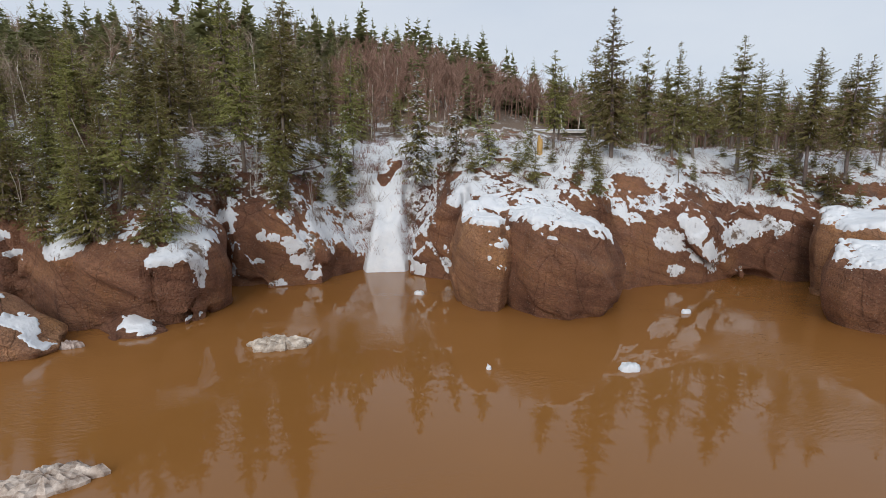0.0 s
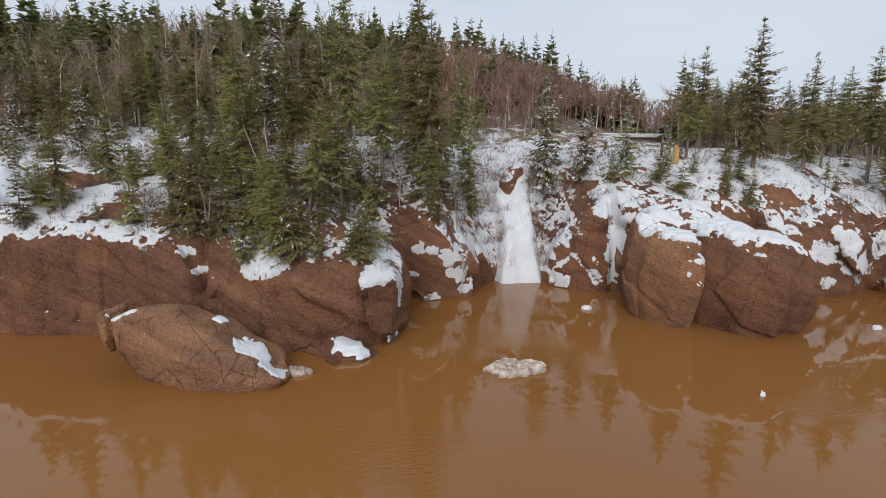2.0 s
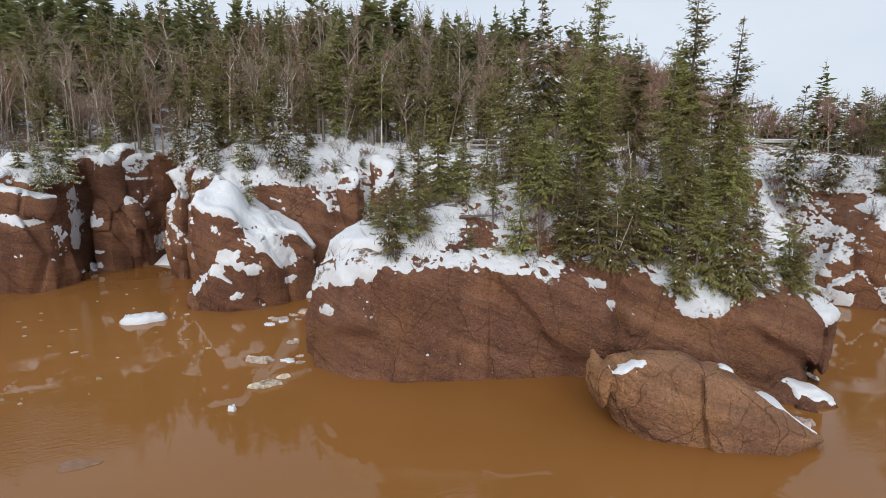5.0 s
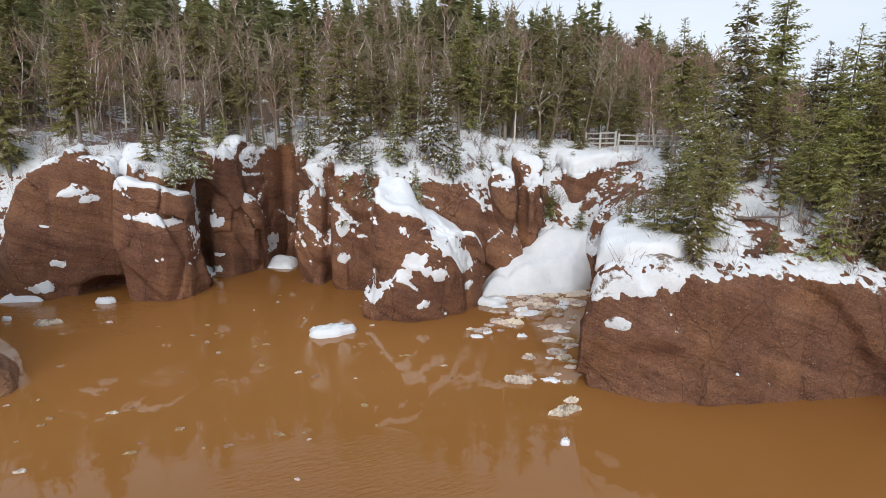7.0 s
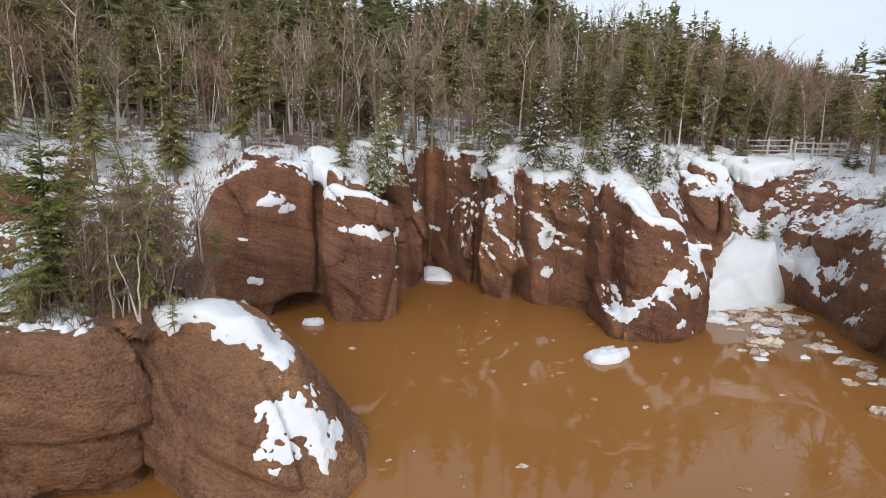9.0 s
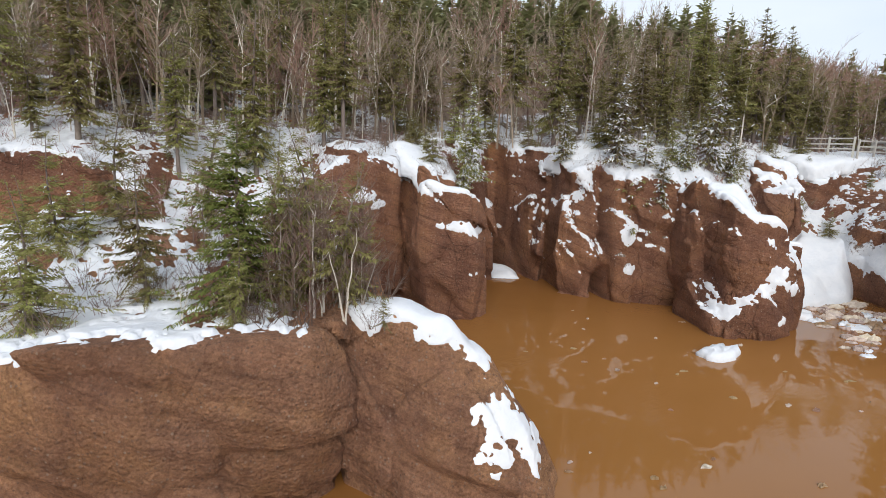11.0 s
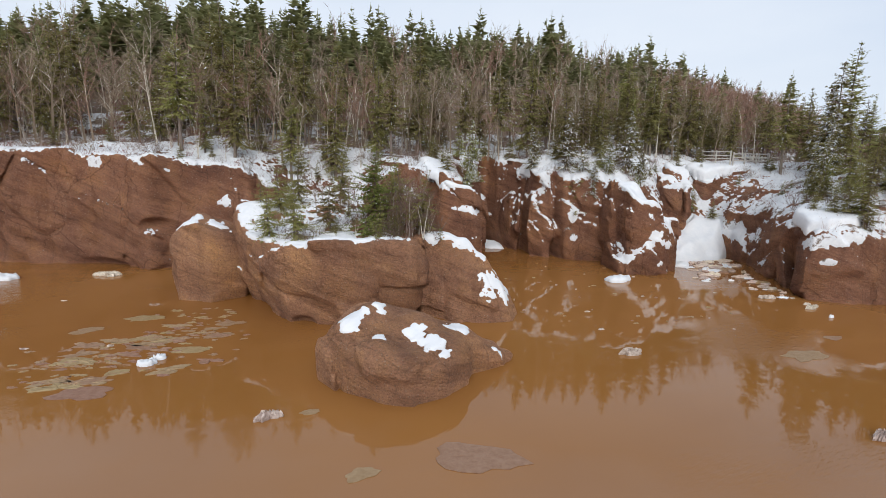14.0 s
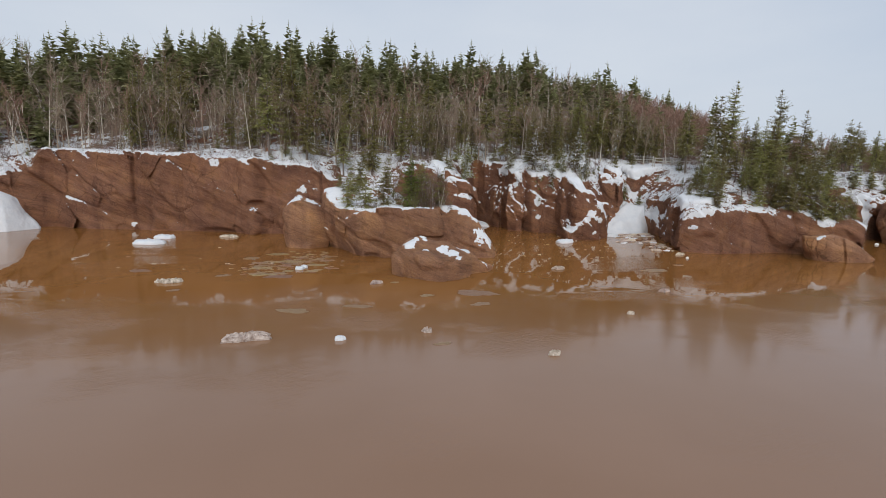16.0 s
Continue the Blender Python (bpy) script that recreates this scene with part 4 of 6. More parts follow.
loose_rock("cliff_block", [(-30.0, 51.6), (-29.6, 50.4), (-28.2, 49.9), (-26.8, 50.6), (-26.6, 53), (-29.6, 53)],
           [(-29, 51, 8.0), (-27.4, 51, 8.9), (-28, 52.4, 9.6)], 293, "square block of red rock under a snow cornice", 0.2, 0.18, 0.8, lambda x, y, z: 0.05 + 0.0 * x, 0.25, 0.6, 0.4, category="rock")
loose_rock("cliff_block", [(-26.4, 51.4), (-26.0, 50.2), (-24, 49.6), (-22.4, 50.4), (-21.8, 53), (-26.2, 53)],
           [(-25.6, 51, 9.0), (-23.2, 51, 9.3), (-24.4, 52.4, 9.9)], 294, "square block of red rock under a snow cornice", 0.2, 0.18, 0.7, lambda x, y, z: 0.05 + 0.0 * x, 0.25, 0.6, 0.4, category="rock")
loose_rock("cliff_pillar", [(-58.1, 53.0), (-57.4, 51.5), (-55.9, 51.7), (-54.9, 53.2), (-54.5, 57), (-58, 57)],
           [(-57.5, 52.6, 8.9), (-56.6, 52.6, 10.4), (-55.3, 53.2, 8.6), (-56.2, 56, 10.6)], 296, "tall tapering cliff pillar with a snowy crown", 0.1, 0.16, 0.6, streaked(lambda x, y, z: 0.12 + 0 * x, (-57.2, 51.9, 4.3, 0.5, 0.6), (-56.9, 51.7, 1.9, 0.5, 0.3), (-57.1, 51.8, 0.7, 0.8, 0.35), (-56.4, 52.6, 9.6, 0.6, 0.9)), 0.15, 0.6, 0.4, category="rock",
           crest=[(-57.6, 54), (-57.2, 53.0), (-56.4, 52.7), (-55.7, 53.4), (-55.3, 57), (-57.8, 57)])
loose_rock("cliff_slab", [(-28.4, 47.2), (-27.2, 45.9), (-24.5, 45.5), (-21.8, 46.2), (-21.5, 48.6), (-27.6, 48.4)],
           [(-27.6, 47.2, 4.4), (-25.8, 47.2, 6.4), (-23.6, 47.4, 8.0), (-22, 47.6, 8.8)], 297, "sloping slab of red rock with snow dripping over its edge", 0.1, 0.16, 0.8,
           streaked(lambda x, y, z: 0.05 + 0 * x, (-26.6, 46.4, 5.2, 0.6, 0.4), (-25.2, 46.0, 6.4, 0.6, 0.5), (-23.8, 46.2, 7.4, 0.7, 0.5)), 0.14, 0.6, 0.4, category="rock")
loose_rock("rock_outcrop", [(-5.4, 44.3), (-5.0, 43.6), (-4.3, 43.9), (-4.0, 44.5), (-3.3, 44.7), (-3.2, 45.4), (-4.1, 45.9), (-5.0, 45.5)], [(-5.1, 44.2, 7.3), (-4.6, 44.6, 7.9), (-3.7, 45.0, 8.5), (-4.4, 45.4, 8.6)], 295,
           "dark red rock outcrop showing through the snow chute", 0.2, 0.16, 0.8, allover, 0.15, 0.6, 0.4, category="rock")

# ---- snow filling the gullies ----
def snow_bank(name, outline, tops, seed, label, edge=1.5, thick=None):
    return loose_rock(name, outline, tops, seed, label, 0.0, 0.22, 0.7, None, 0.2, 0.6, 1.1, "snow bank", 0.0, SNOW, edge, thick=thick)


snow_bank("snow_chute", [(-2.9, 39.6), (-5.8, 39.2), (-6.3, 40.6), (-6.3, 42), (-7.0, 43.4), (-8.6, 45), (-8.4, 47.5), (-1.2, 47.5), (-1.8, 45), (-2.4, 43.4), (-2.3, 41.4)],
          [(-4.3, 39.7, 0.9), (-4.4, 41.3, 3.2), (-4.3, 43.2, 6.3), (-3.8, 45.5, 9.3), (-6.6, 43.6, 6.4), (-7.4, 45.5, 8.8), (-2.4, 43.6, 6.8), (-1.8, 46, 9.4)], 301, "steep snow chute filling a gully down to the water", 1.15)
snow_bank("frozen_fall", [(-29.0, 46.4), (-31, 45.0), (-35.5, 44.6), (-38.4, 44.2), (-37.4, 47.5), (-34.8, 49.6), (-32.4, 50.2), (-31.2, 51.6), (-30.4, 50.6), (-28.6, 50.6), (-25, 50.4), (-22, 50.2), (-22.2, 48.8), (-25, 48.2), (-28, 47.2)],
          [(-32.6, 45.6, 0.5), (-36, 46, 0.8), (-32.4, 47.0, 2.2), (-31.8, 48.8, 4.2), (-34.4, 48.0, 2.4), (-31.4, 50.4, 6.0), (-29.4, 49.2, 3.6), (-27.4, 49.4, 5.2), (-25, 49.6, 6.9), (-22.8, 49.6, 8.6)], 311, "fan of old snow under a frozen fall in the cove")
snow_bank("snow_sheet", [(-63.4, 52), (-62.8, 48.6), (-61.4, 46.9), (-59.8, 46.7), (-59.2, 48.6), (-59.8, 52)], [(-62.8, 50.8, 10.5), (-62.0, 48.6, 9.2), (-60.9, 47.3, 8.1), (-59.9, 47.3, 7.7), (-60, 49.5, 9.3), (-61.5, 51.6, 10.7)], 361, "smooth sheet of snow sliding over the cliff pillar", 0.7, 1.3)
snow_bank("snow_sheet", [(-51.4, 55), (-50.5, 51.8), (-48.5, 49.9), (-46.4, 49.5), (-45.6, 52), (-46, 55)], [(-50.4, 52.4, 9.2), (-48.6, 50.7, 8.9), (-46.9, 50.3, 9.0), (-48, 53.5, 10.6), (-46.6, 52.6, 10.2)], 362, "smooth sheet of snow lying on the cliff shoulder", 0.8, 1.3)
snow_bank("snow_cornice", [(-30.8, 53), (-30.0, 50.4), (-26.4, 49.8), (-22.4, 49.3), (-20.6, 50.6), (-21, 54), (-30.4, 54)], [(-29.6, 51, 9.2), (-27, 50.6, 9.9), (-24.4, 50.3, 10.2), (-22, 50.4, 10.1), (-25, 52.6, 10.6), (-29, 53, 10.4)], 363, "rounded snow cornice under the lookout railing", 0.6, 1.3)
snow_bank("snow_shelf", [(-36.5, 31.6), (-35.6, 30.0), (-33.4, 29.2), (-31.6, 29.6), (-30.6, 32), (-32.4, 35.8), (-35, 34.6)], [(-35.6, 31.2, 5.9), (-34, 30.4, 6.2), (-32.2, 30.8, 6.5), (-31.6, 32.4, 7.0), (-33.2, 34.2, 7.2), (-34.8, 33.2, 6.5)], 364, "broad smooth shelf of snow on the end of the headland", 0.7, 1.3)
snow_bank("snow_slope", [(-111.55, 54.19), (-113.91, 51.23), (-119.91, 48.99), (-123.5, 55.56), (-114.66, 57.48)], [(-112.75, 54.08, 1.6), (-114.4, 52.23, 4.0), (-115.51, 55.71, 7.0), (-118.17, 51.87, 6.2), (-120.44, 54.81, 8.0)], 321, "broad snow slope between dark rocks at the shore")
loose_rock("low_rock", [(-17.4, 25.6), (-16.6, 24.9), (-15.6, 24.1), (-14.3, 24.3), (-13.6, 25.4), (-14.4, 26.4), (-16.4, 26.8)], [(-16.8, 26.0, 1.0), (-15.8, 25.6, 0.85), (-14.8, 25.4, 0.5), (-15.2, 24.7, 0.3), (-14.1, 25.3, 0.2)], 331,
           "low wet rock under a ragged wedge of snow", 0.1, 0.12, 0.5, spots((-15.1, 25.2, 0.6), (-14.5, 25.0, 0.45)), 0.1, 0.1, 0.3, category="rock", taper=0.9)
snow_bank("snow_ledge", [(-66.2, 46.9), (-66.0, 45.6), (-68.6, 45.4), (-69.2, 46.6), (-67.6, 47.6)], [(-67.2, 46.4, 0.8), (-68.4, 46.0, 0.5)], 341, "low snow bank at the cliff foot beside a cave")

snow_bank("snow_wedge", [(-54.6, 54.4), (-53.4, 53.9), (-51.4, 53.6), (-51.2, 58.2), (-54.4, 58.6)], [(-53.8, 54.4, 0.25), (-52.2, 54.2, 0.6), (-53.2, 55.2, 0.2), (-51.8, 55.6, 1.2), (-53.9, 56.6, 1.3), (-52.8, 57, 0.5)], 351, "snow wedge at the back of a dark slot in the cliff")


# ---- trees ----
def tube(path, radii, sides):
    path = np.asarray(path, float)
    t = np.gradient(path, axis=0)
    t /= np.linalg.norm(t, axis=1, keepdims=True) + 1e-9
    a = np.cross(t, (0.31, 0.95, 0.05))
    a /= np.linalg.norm(a, axis=1, keepdims=True) + 1e-9
    b = np.cross(t, a)
    ang = np.arange(sides) * 2 * np.pi / sides
    ring = path[:, None] + np.asarray(radii)[:, None, None] * (a[:, None] * np.cos(ang)[None, :, None] + b[:, None] * np.sin(ang)[None, :, None])
    v = ring.reshape(-1, 3)
    f = [(i * sides + j, i * sides + (j + 1) % sides, (i + 1) * sides + (j + 1) % sides, (i + 1) * sides + j) for i in range(len(path) - 1) for j in range(sides)]
    return v, f


class Pile:
    """Collects pieces into one mesh."""
    def __init__(self):
        self.v, self.f, self.m, self.n = [], [], [], 0

    def add(self, v, f, m=0):
        self.v.append(np.asarray(v, float))
        self.f += [tuple(i + self.n for i in q) for q in f]
        self.m += [m] * len(f)
        self.n += len(v)

    def add_all(self, v, f, m):
        self.v.append(v)
        self.f += (f + self.n).tolist()
        self.m += list(m)
        self.n += len(v)

    def mesh(self, name, mats, smooth=True):
        return mesh_from(name, np.concatenate(self.v), self.f, mats, self.m, smooth)


def sprays(pile, r, p, dirs, length, width, kind):
    """Flat twig-ends of needles: small pointed blades."""
    p, d, ln = np.asarray(p, float), np.asarray(dirs, float), np.asarray(length, float)
    n = len(p)
    d = d / (np.linalg.norm(d, axis=1, keepdims=True) + 1e-9)
    s = np.cross(d, np.stack([r.normal(0, 0.6, n), r.normal(0, 0.6, n), np.ones(n)], 1))
    s /= np.linalg.norm(s, axis=1, keepdims=True) + 1e-9
    w = (width * r.uniform(0.7, 1.3, n) * ln)[:, None]
    back = p + d * (ln * r.uniform(0.1, 0.4, n))[:, None]
    tip = p + d * ln[:, None] + np.stack([0 * ln, 0 * ln, -0.14 * ln], 1)
    v = np.stack([back - s * w, tip, back + s * w], 1).reshape(-1, 3)
    pile.add_all(v, np.arange(3 * n).reshape(n, 3), kind)


class Faces(list):
    """Faces that can be shifted by a number of vertices."""
    def __add__(self, n):
        return Shifted([[i + n for i in f] for f in self])


class Shifted(list):
    def tolist(self):
        return list(self)


FACES, KINDS = {}, {}


def spruce(seed, high=10.0, wide=1.7, start=0.2, whorls=36, ragged=0.35, snowy=0.012, fine=1.25, needles=None, blade=0.16):
    r = np.random.RandomState(seed)
    root = new("spruce_tree")
    lean = r.normal(0, 0.12, 2)
    zz = np.linspace(-0.4, high, 9)
    u = zz / high
    path = np.stack([lean[0] * u ** 2 * 2 + 0.05 * np.sin(u * 7), lean[1] * u ** 2 * 2 + 0.05 * np.cos(u * 6), zz], 1)
    at = lambda z: np.array([np.interp(z, zz, path[:, k]) for k in range(3)])
    trunk = Pile()
    trunk.add(*tube(path, 0.16 * (1 - 0.93 * np.clip(u, 0, 1)) * high / 10, 7))
    for k in range(16):
        z = high * r.uniform(0.06, start + 0.12)
        az, ln = r.uniform(0, 6.28), r.uniform(0.4, 1.3)
        p = at(z)
        e = p + ln * np.array((np.cos(az), np.sin(az), r.uniform(-0.35, 0.1)))
        trunk.add(*tube([p, (p + e) / 2 + (0, 0, 0.05), e], (0.022, 0.014, 0.006), 3))
    crown = Pile()
    for k in range(whorls):
        g = min(max((k + r.uniform(-0.35, 0.35)) / (whorls - 1), 0), 1)
        z = high * (start + (0.985 - start) * g)
        rad = 1.25 * wide * (1 - g) ** 0.85 * min(1, 0.55 + 2.2 * g) * (1 + ragged * r.normal(0, 0.6)) + 0.10
        rad = max(rad, 0.12)
        sc = min(1.0, 0.40 + 0.6 * rad) / fine ** 0.6
        gap = r.uniform(0, 6.28)
        if r.rand() < 0.10:
            rad *= 0.55
        for b in range(int(6.0 + 1.8 * (1 - g) + r.rand())):
            az = gap + r.uniform(0.8, 5.6)
            zb = z + r.uniform(-0.25, 0.25) * high * 0.9 / whorls
            ln = rad * r.uniform(0.55, 1.2)
            rise = -0.50 + 0.95 * g + r.normal(0, 0.12)
            d = np.array((np.cos(az), np.sin(az), rise))
            side = np.array((-np.sin(az), np.cos(az), 0))
            n = max(3, int(ln * 5.6 * fine))
            t = (np.arange(n) + r.uniform(0.1, 0.9, n)) / n
            base = at(zb)
            pts = base + d * (ln * t)[:, None] + np.array((0, 0, 0.30)) * (ln * (t ** 2 - t * 0.7))[:, None]
            pts, tt = np.concatenate([pts, pts, pts[-1:]]), np.concatenate([t, t, t[-1:]])
            sgn = np.concatenate([np.full(n, -1.0), np.full(n, 1.0), [0.0]])
            dirs = d * 0.8 + side * (sgn * r.uniform(0.4, 1.0, 2 * n + 1))[:, None] + r.normal(0, 0.24, (2 * n + 1, 3)) + np.array((0, 0, -0.14))
            size = sc * (0.27 + 0.30 * (1 - tt)) * r.uniform(0.75, 1.35, 2 * n + 1)
            kind = np.where(r.rand(2 * n + 1) < snowy, 1, np.where(r.rand(2 * n + 1) < 0.22 * (1 - g) * (1 - tt) + 0.03, 2, 0))
            sprays(crown, r, pts, dirs, size, blade, kind)
    sprays(crown, r, [at(high * 0.95)] * 3, np.array(((0, 0, 1.0), (0.15, 0, 1), (0, -0.15, 1))), [high * 0.05] * 3, 0.10, [0, 0, 0])
    for name, pl, mats in (("trunk", trunk, [BARK]), ("crown", crown, [needles or NEEDLES, SNOW, TWIGS])):
        ob = new(name, pl.mesh(name, mats, name == "trunk"))
        FACES[ob.data.name], KINDS[ob.data.name] = Faces(pl.f), pl.m
        ob.parent = root
    return tagged(root, "dark green spruce with a bare lower trunk and ragged crown", "tree", "trees of the wood")


def bare_tree(seed, high=9.0, stems=1, bark=None, twig=None, limbs=13, spread=0.75):
    r = np.random.RandomState(seed)
    root = new("birch_tree")
    trunk, crown = Pile(), Pile()

    def shoot(p, d, ln, rad, level):
        n = 4 if level < 2 else 3 if level < 3 else 2
        pts = [p]
        d = d / np.linalg.norm(d)
        for k in range(n - 1):
            d = d + r.normal(0, 0.13, 3) + np.array((0, 0, 0.10))
            d /= np.linalg.norm(d)
            pts.append(pts[-1] + d * ln / (n - 1))
        pts = np.array(pts)
        (trunk if level < 1 else crown).add(*tube(pts, rad * np.linspace(1, 0.45, n), 3))
        if level < 3:
            for k in range((6, 5, 3)[level]):
                t = r.uniform(0.3, 1.0)
                q = pts[0] + (pts[-1] - pts[0]) * t
                j = min(int(t * (n - 1)), n - 2)
                q = pts[j] + (pts[j + 1] - pts[j]) * (t * (n - 1) - j)
                a = r.normal(0, 1, 3)
                a -= a.dot(d) * d
                a /= np.linalg.norm(a) + 1e-9
                shoot(q, d + a * r.uniform(0.4, 0.9) + np.array((0, 0, 0.25)), ln * r.uniform(0.35, 0.6), max(rad * 0.5, 0.011), level + 1)

    for s in range(stems):
        az = r.uniform(0, 6.28)
        out = 0.0 if stems == 1 else r.uniform(0.10, 0.32)
        h = high * r.uniform(0.8, 1.05)
        u = np.linspace(0, 1, 8)
        path = np.stack([np.cos(az) * out * h * u ** 1.3 + r.normal(0, 0.08, 8) * u, np.sin(az) * out * h * u ** 1.3 + r.normal(0, 0.08, 8) * u, -0.4 + h * 0.86 * u], 1)
        trunk.add(*tube(path, 0.10 * (1 - 0.85 * u) * high / 9 + 0.008, 6))
        for k in range(max(5, limbs // (1 + stems // 2))):
            t = r.uniform(0.32, 1.0)
            p = np.array([np.interp(t, u, path[:, q]) for q in range(3)])
            a = r.uniform(0, 6.28)
            d = np.array((np.cos(a) * spread, np.sin(a) * spread, r.uniform(0.55, 1.1)))
            shoot(p, d, h * 0.30 * (1.25 - 0.6 * t) * r.uniform(0.7, 1.2), 0.034 * (1.2 - 0.7 * t), 1)
    for name, pl, mat in (("trunk", trunk, bark or BIRCH), ("crown", crown, twig or TWIGS)):
        ob = new(name, pl.mesh(name, [mat]))
        ob.parent = root
    return tagged(root, "leafless hardwood with pale trunk and fine brown twigs", "tree", "trees of the wood")


def shrub(seed, high=1.3):
    r = np.random.RandomState(seed)
    pl = Pile()
    for k in range(17):
        az, out = r.uniform(0, 6.28), r.uniform(0.2, 0.9)
        p = np.array((r.normal(0, 0.12), r.normal(0, 0.12), -0.15))
        d = np.array((np.cos(az) * out, np.sin(az) * out, 1.0))
        ln = high * r.uniform(0.5, 1.0)
        e = p + d * ln
        pl.add(*tube([p, p + d * ln * 0.5 + r.normal(0, 0.05, 3), e], (0.012, 0.009, 0.005), 3))
        for j in range(3):
            q = p + d * ln * r.uniform(0.35, 0.95)
            pl.add(*tube([q, q + (d * 0.6 + r.normal(0, 0.5, 3)) * ln * 0.35], (0.008, 0.004), 3))
    return tagged(new("shrub", pl.mesh("shrub", [TWIGS])), "leafless brown shrub growing out of the snow", "shrub", "shrubs along the rim")


rnd = np.random.RandomState(7)
SPRUCES = [spruce(seed, 10, wide, start, whorls, ragged, snowy, 1.9, None, 0.17) for seed, wide, start, whorls, ragged, snowy in
           ((500, 1.75, 0.27, 30, 0.40, 0.012), (501, 1.85, 0.15, 34, 0.35, 0.012), (502, 2.1, 0.33, 26, 0.45, 0.012), (503, 1.45, 0.42, 24, 0.5, 0.012), (504, 2.0, 0.12, 34, 0.35, 0.03), (505, 1.6, 0.32, 27, 0.5, 0.012))]
YOUNG = [spruce(510, 4, 1.05, 0.06, 18, 0.35, 0.03, 1.7), spruce(511, 4, 0.85, 0.04, 18, 0.4, 0.06, 1.7), spruce(512, 4, 1.2, 0.10, 15, 0.5, 0.02, 1.7)]
ISLAND_SPRUCE = spruce(514, 6, 1.9, 0.05, 36, 0.25, 0.004, 3.6, GREEN_NEEDLES, 0.17)
THIN_SPRUCE = spruce(515, 5, 1.2, 0.24, 15, 0.5, 0.004, 3.0, None, 0.14)
SMALL = [spruce(516, 4, 1.35, 0.10, 16, 0.45, 0.008, 3.4, None, 0.13), spruce(517, 4, 1.15, 0.06, 18, 0.4, 0.012, 3.2, None, 0.13), spruce(518, 4, 1.45, 0.16, 13, 0.5, 0.004, 3.4, None, 0.13)]
SNOWY = [spruce(520, 7, 1.5, 0.08, 24, 0.4, 0.34, 1.25, None, 0.24), spruce(521, 7, 1.3, 0.10, 24, 0.45, 0.28, 1.25, None, 0.24)]
BARES = [bare_tree(530, 9, 1), bare_tree(531, 9, 2), bare_tree(532, 9.5, 3), bare_tree(533, 8.5, 1, None, RED_TWIGS, 16, 0.9), bare_tree(534, 9, 2, None, RED_TWIGS, 14), bare_tree(535, 9, 1, BARK, RED_TWIGS, 16)]
SHRUBS = [shrub(540), shrub(541, 1.0), shrub(542, 1.7)]
placed = set()


def plant(kind, x, y, size=1.0, turn=None, z=None, tilt=0.0):
    """Stands a copy (or first the pattern itself) on the ground; size is a factor."""
    z = float(ground_height(x, y)[0]) if z is None else z
    turn = rnd.uniform(0, 360) if turn is None else turn
    m = pose(x, y, z - 0.1, tilt, 0, turn) @ Matrix.Diagonal((size, size, size, 1))
    if kind.name not in placed:
        placed.add(kind.name)
        kind.matrix_basis = m
        return kind
    return copy_thing(kind, m)


# tall spruces that stand out, by where they stand and where they end
def tall(x, y, tip, which):
    z = float(ground_height(x, y)[0])
    plant(SPRUCES[which], x, y, (tip - z) / 10.0)


for x, y, tip, which in ((8.6, 42, 16.8, 0), (12.3, 39.5, 19.2, 1), (17.9, 42, 17.4, 4), (22.8, 41.6, 17.8, 2), (22.7, 39.3, 16.7, 0), (26.6, 39.2, 16.3, 5), (29.3, 38.8, 15.8, 2), (9.6, 45, 16.0, 3),
                         (33.5, 41, 16.2, 0), (-11.3, 38.2, 20.2, 4), (-14.6, 39.2, 20.6, 0), (-8.6, 43.2, 13.9, 3), (-12.2, 41.5, 21.0, 1), (-20.6, 44, 21.6, 0), (-25.4, 30.8, 14.9, 0), (-17.6, 44.6, 22.2, 1), (-14.0, 45.5, 22.0, 3),
                         (-24.0, 46, 19.0, 2), (-40, 57, 20.8, 1), (-31.4, 30.8, 11.7, 1), (-27.7, 31.2, 10.2, 5), (-30.2, 33.5, 14.6, 4)):
    tall(x, y, tip, which)
for x, y, tip, which in ((-20.4, 37.6, 18.6, 0), (-23.3, 39.5, 18.2, 3), (-18.2, 36.5, 16.4, 2), (-79.41, 50.03, 19, 1), (-74.65, 50.51, 18, 0), (-70.63, 51.75, 19, 4), (-84.18, 51.92, 20, 2), (-66.5, 52, 18, 1), (-33.0, 56.5, 19.8, 5), (-35.6, 55.4, 19.6, 4), (-39.6, 53, 18.2, 0), (-34.2, 54.6, 20.2, 2),
                         (-37.4, 54.0, 19.0, 4), (-42.5, 52.5, 18.4, 5), (-44.6, 51.6, 17.6, 1), (-17.4, 33.2, 13.4, 5), (-21.8, 33.0, 13.8, 1), (14.8, 43.2, 16.2, 4), (19.8, 42.6, 16.0, 5)):
    tall(x, y, tip, which)
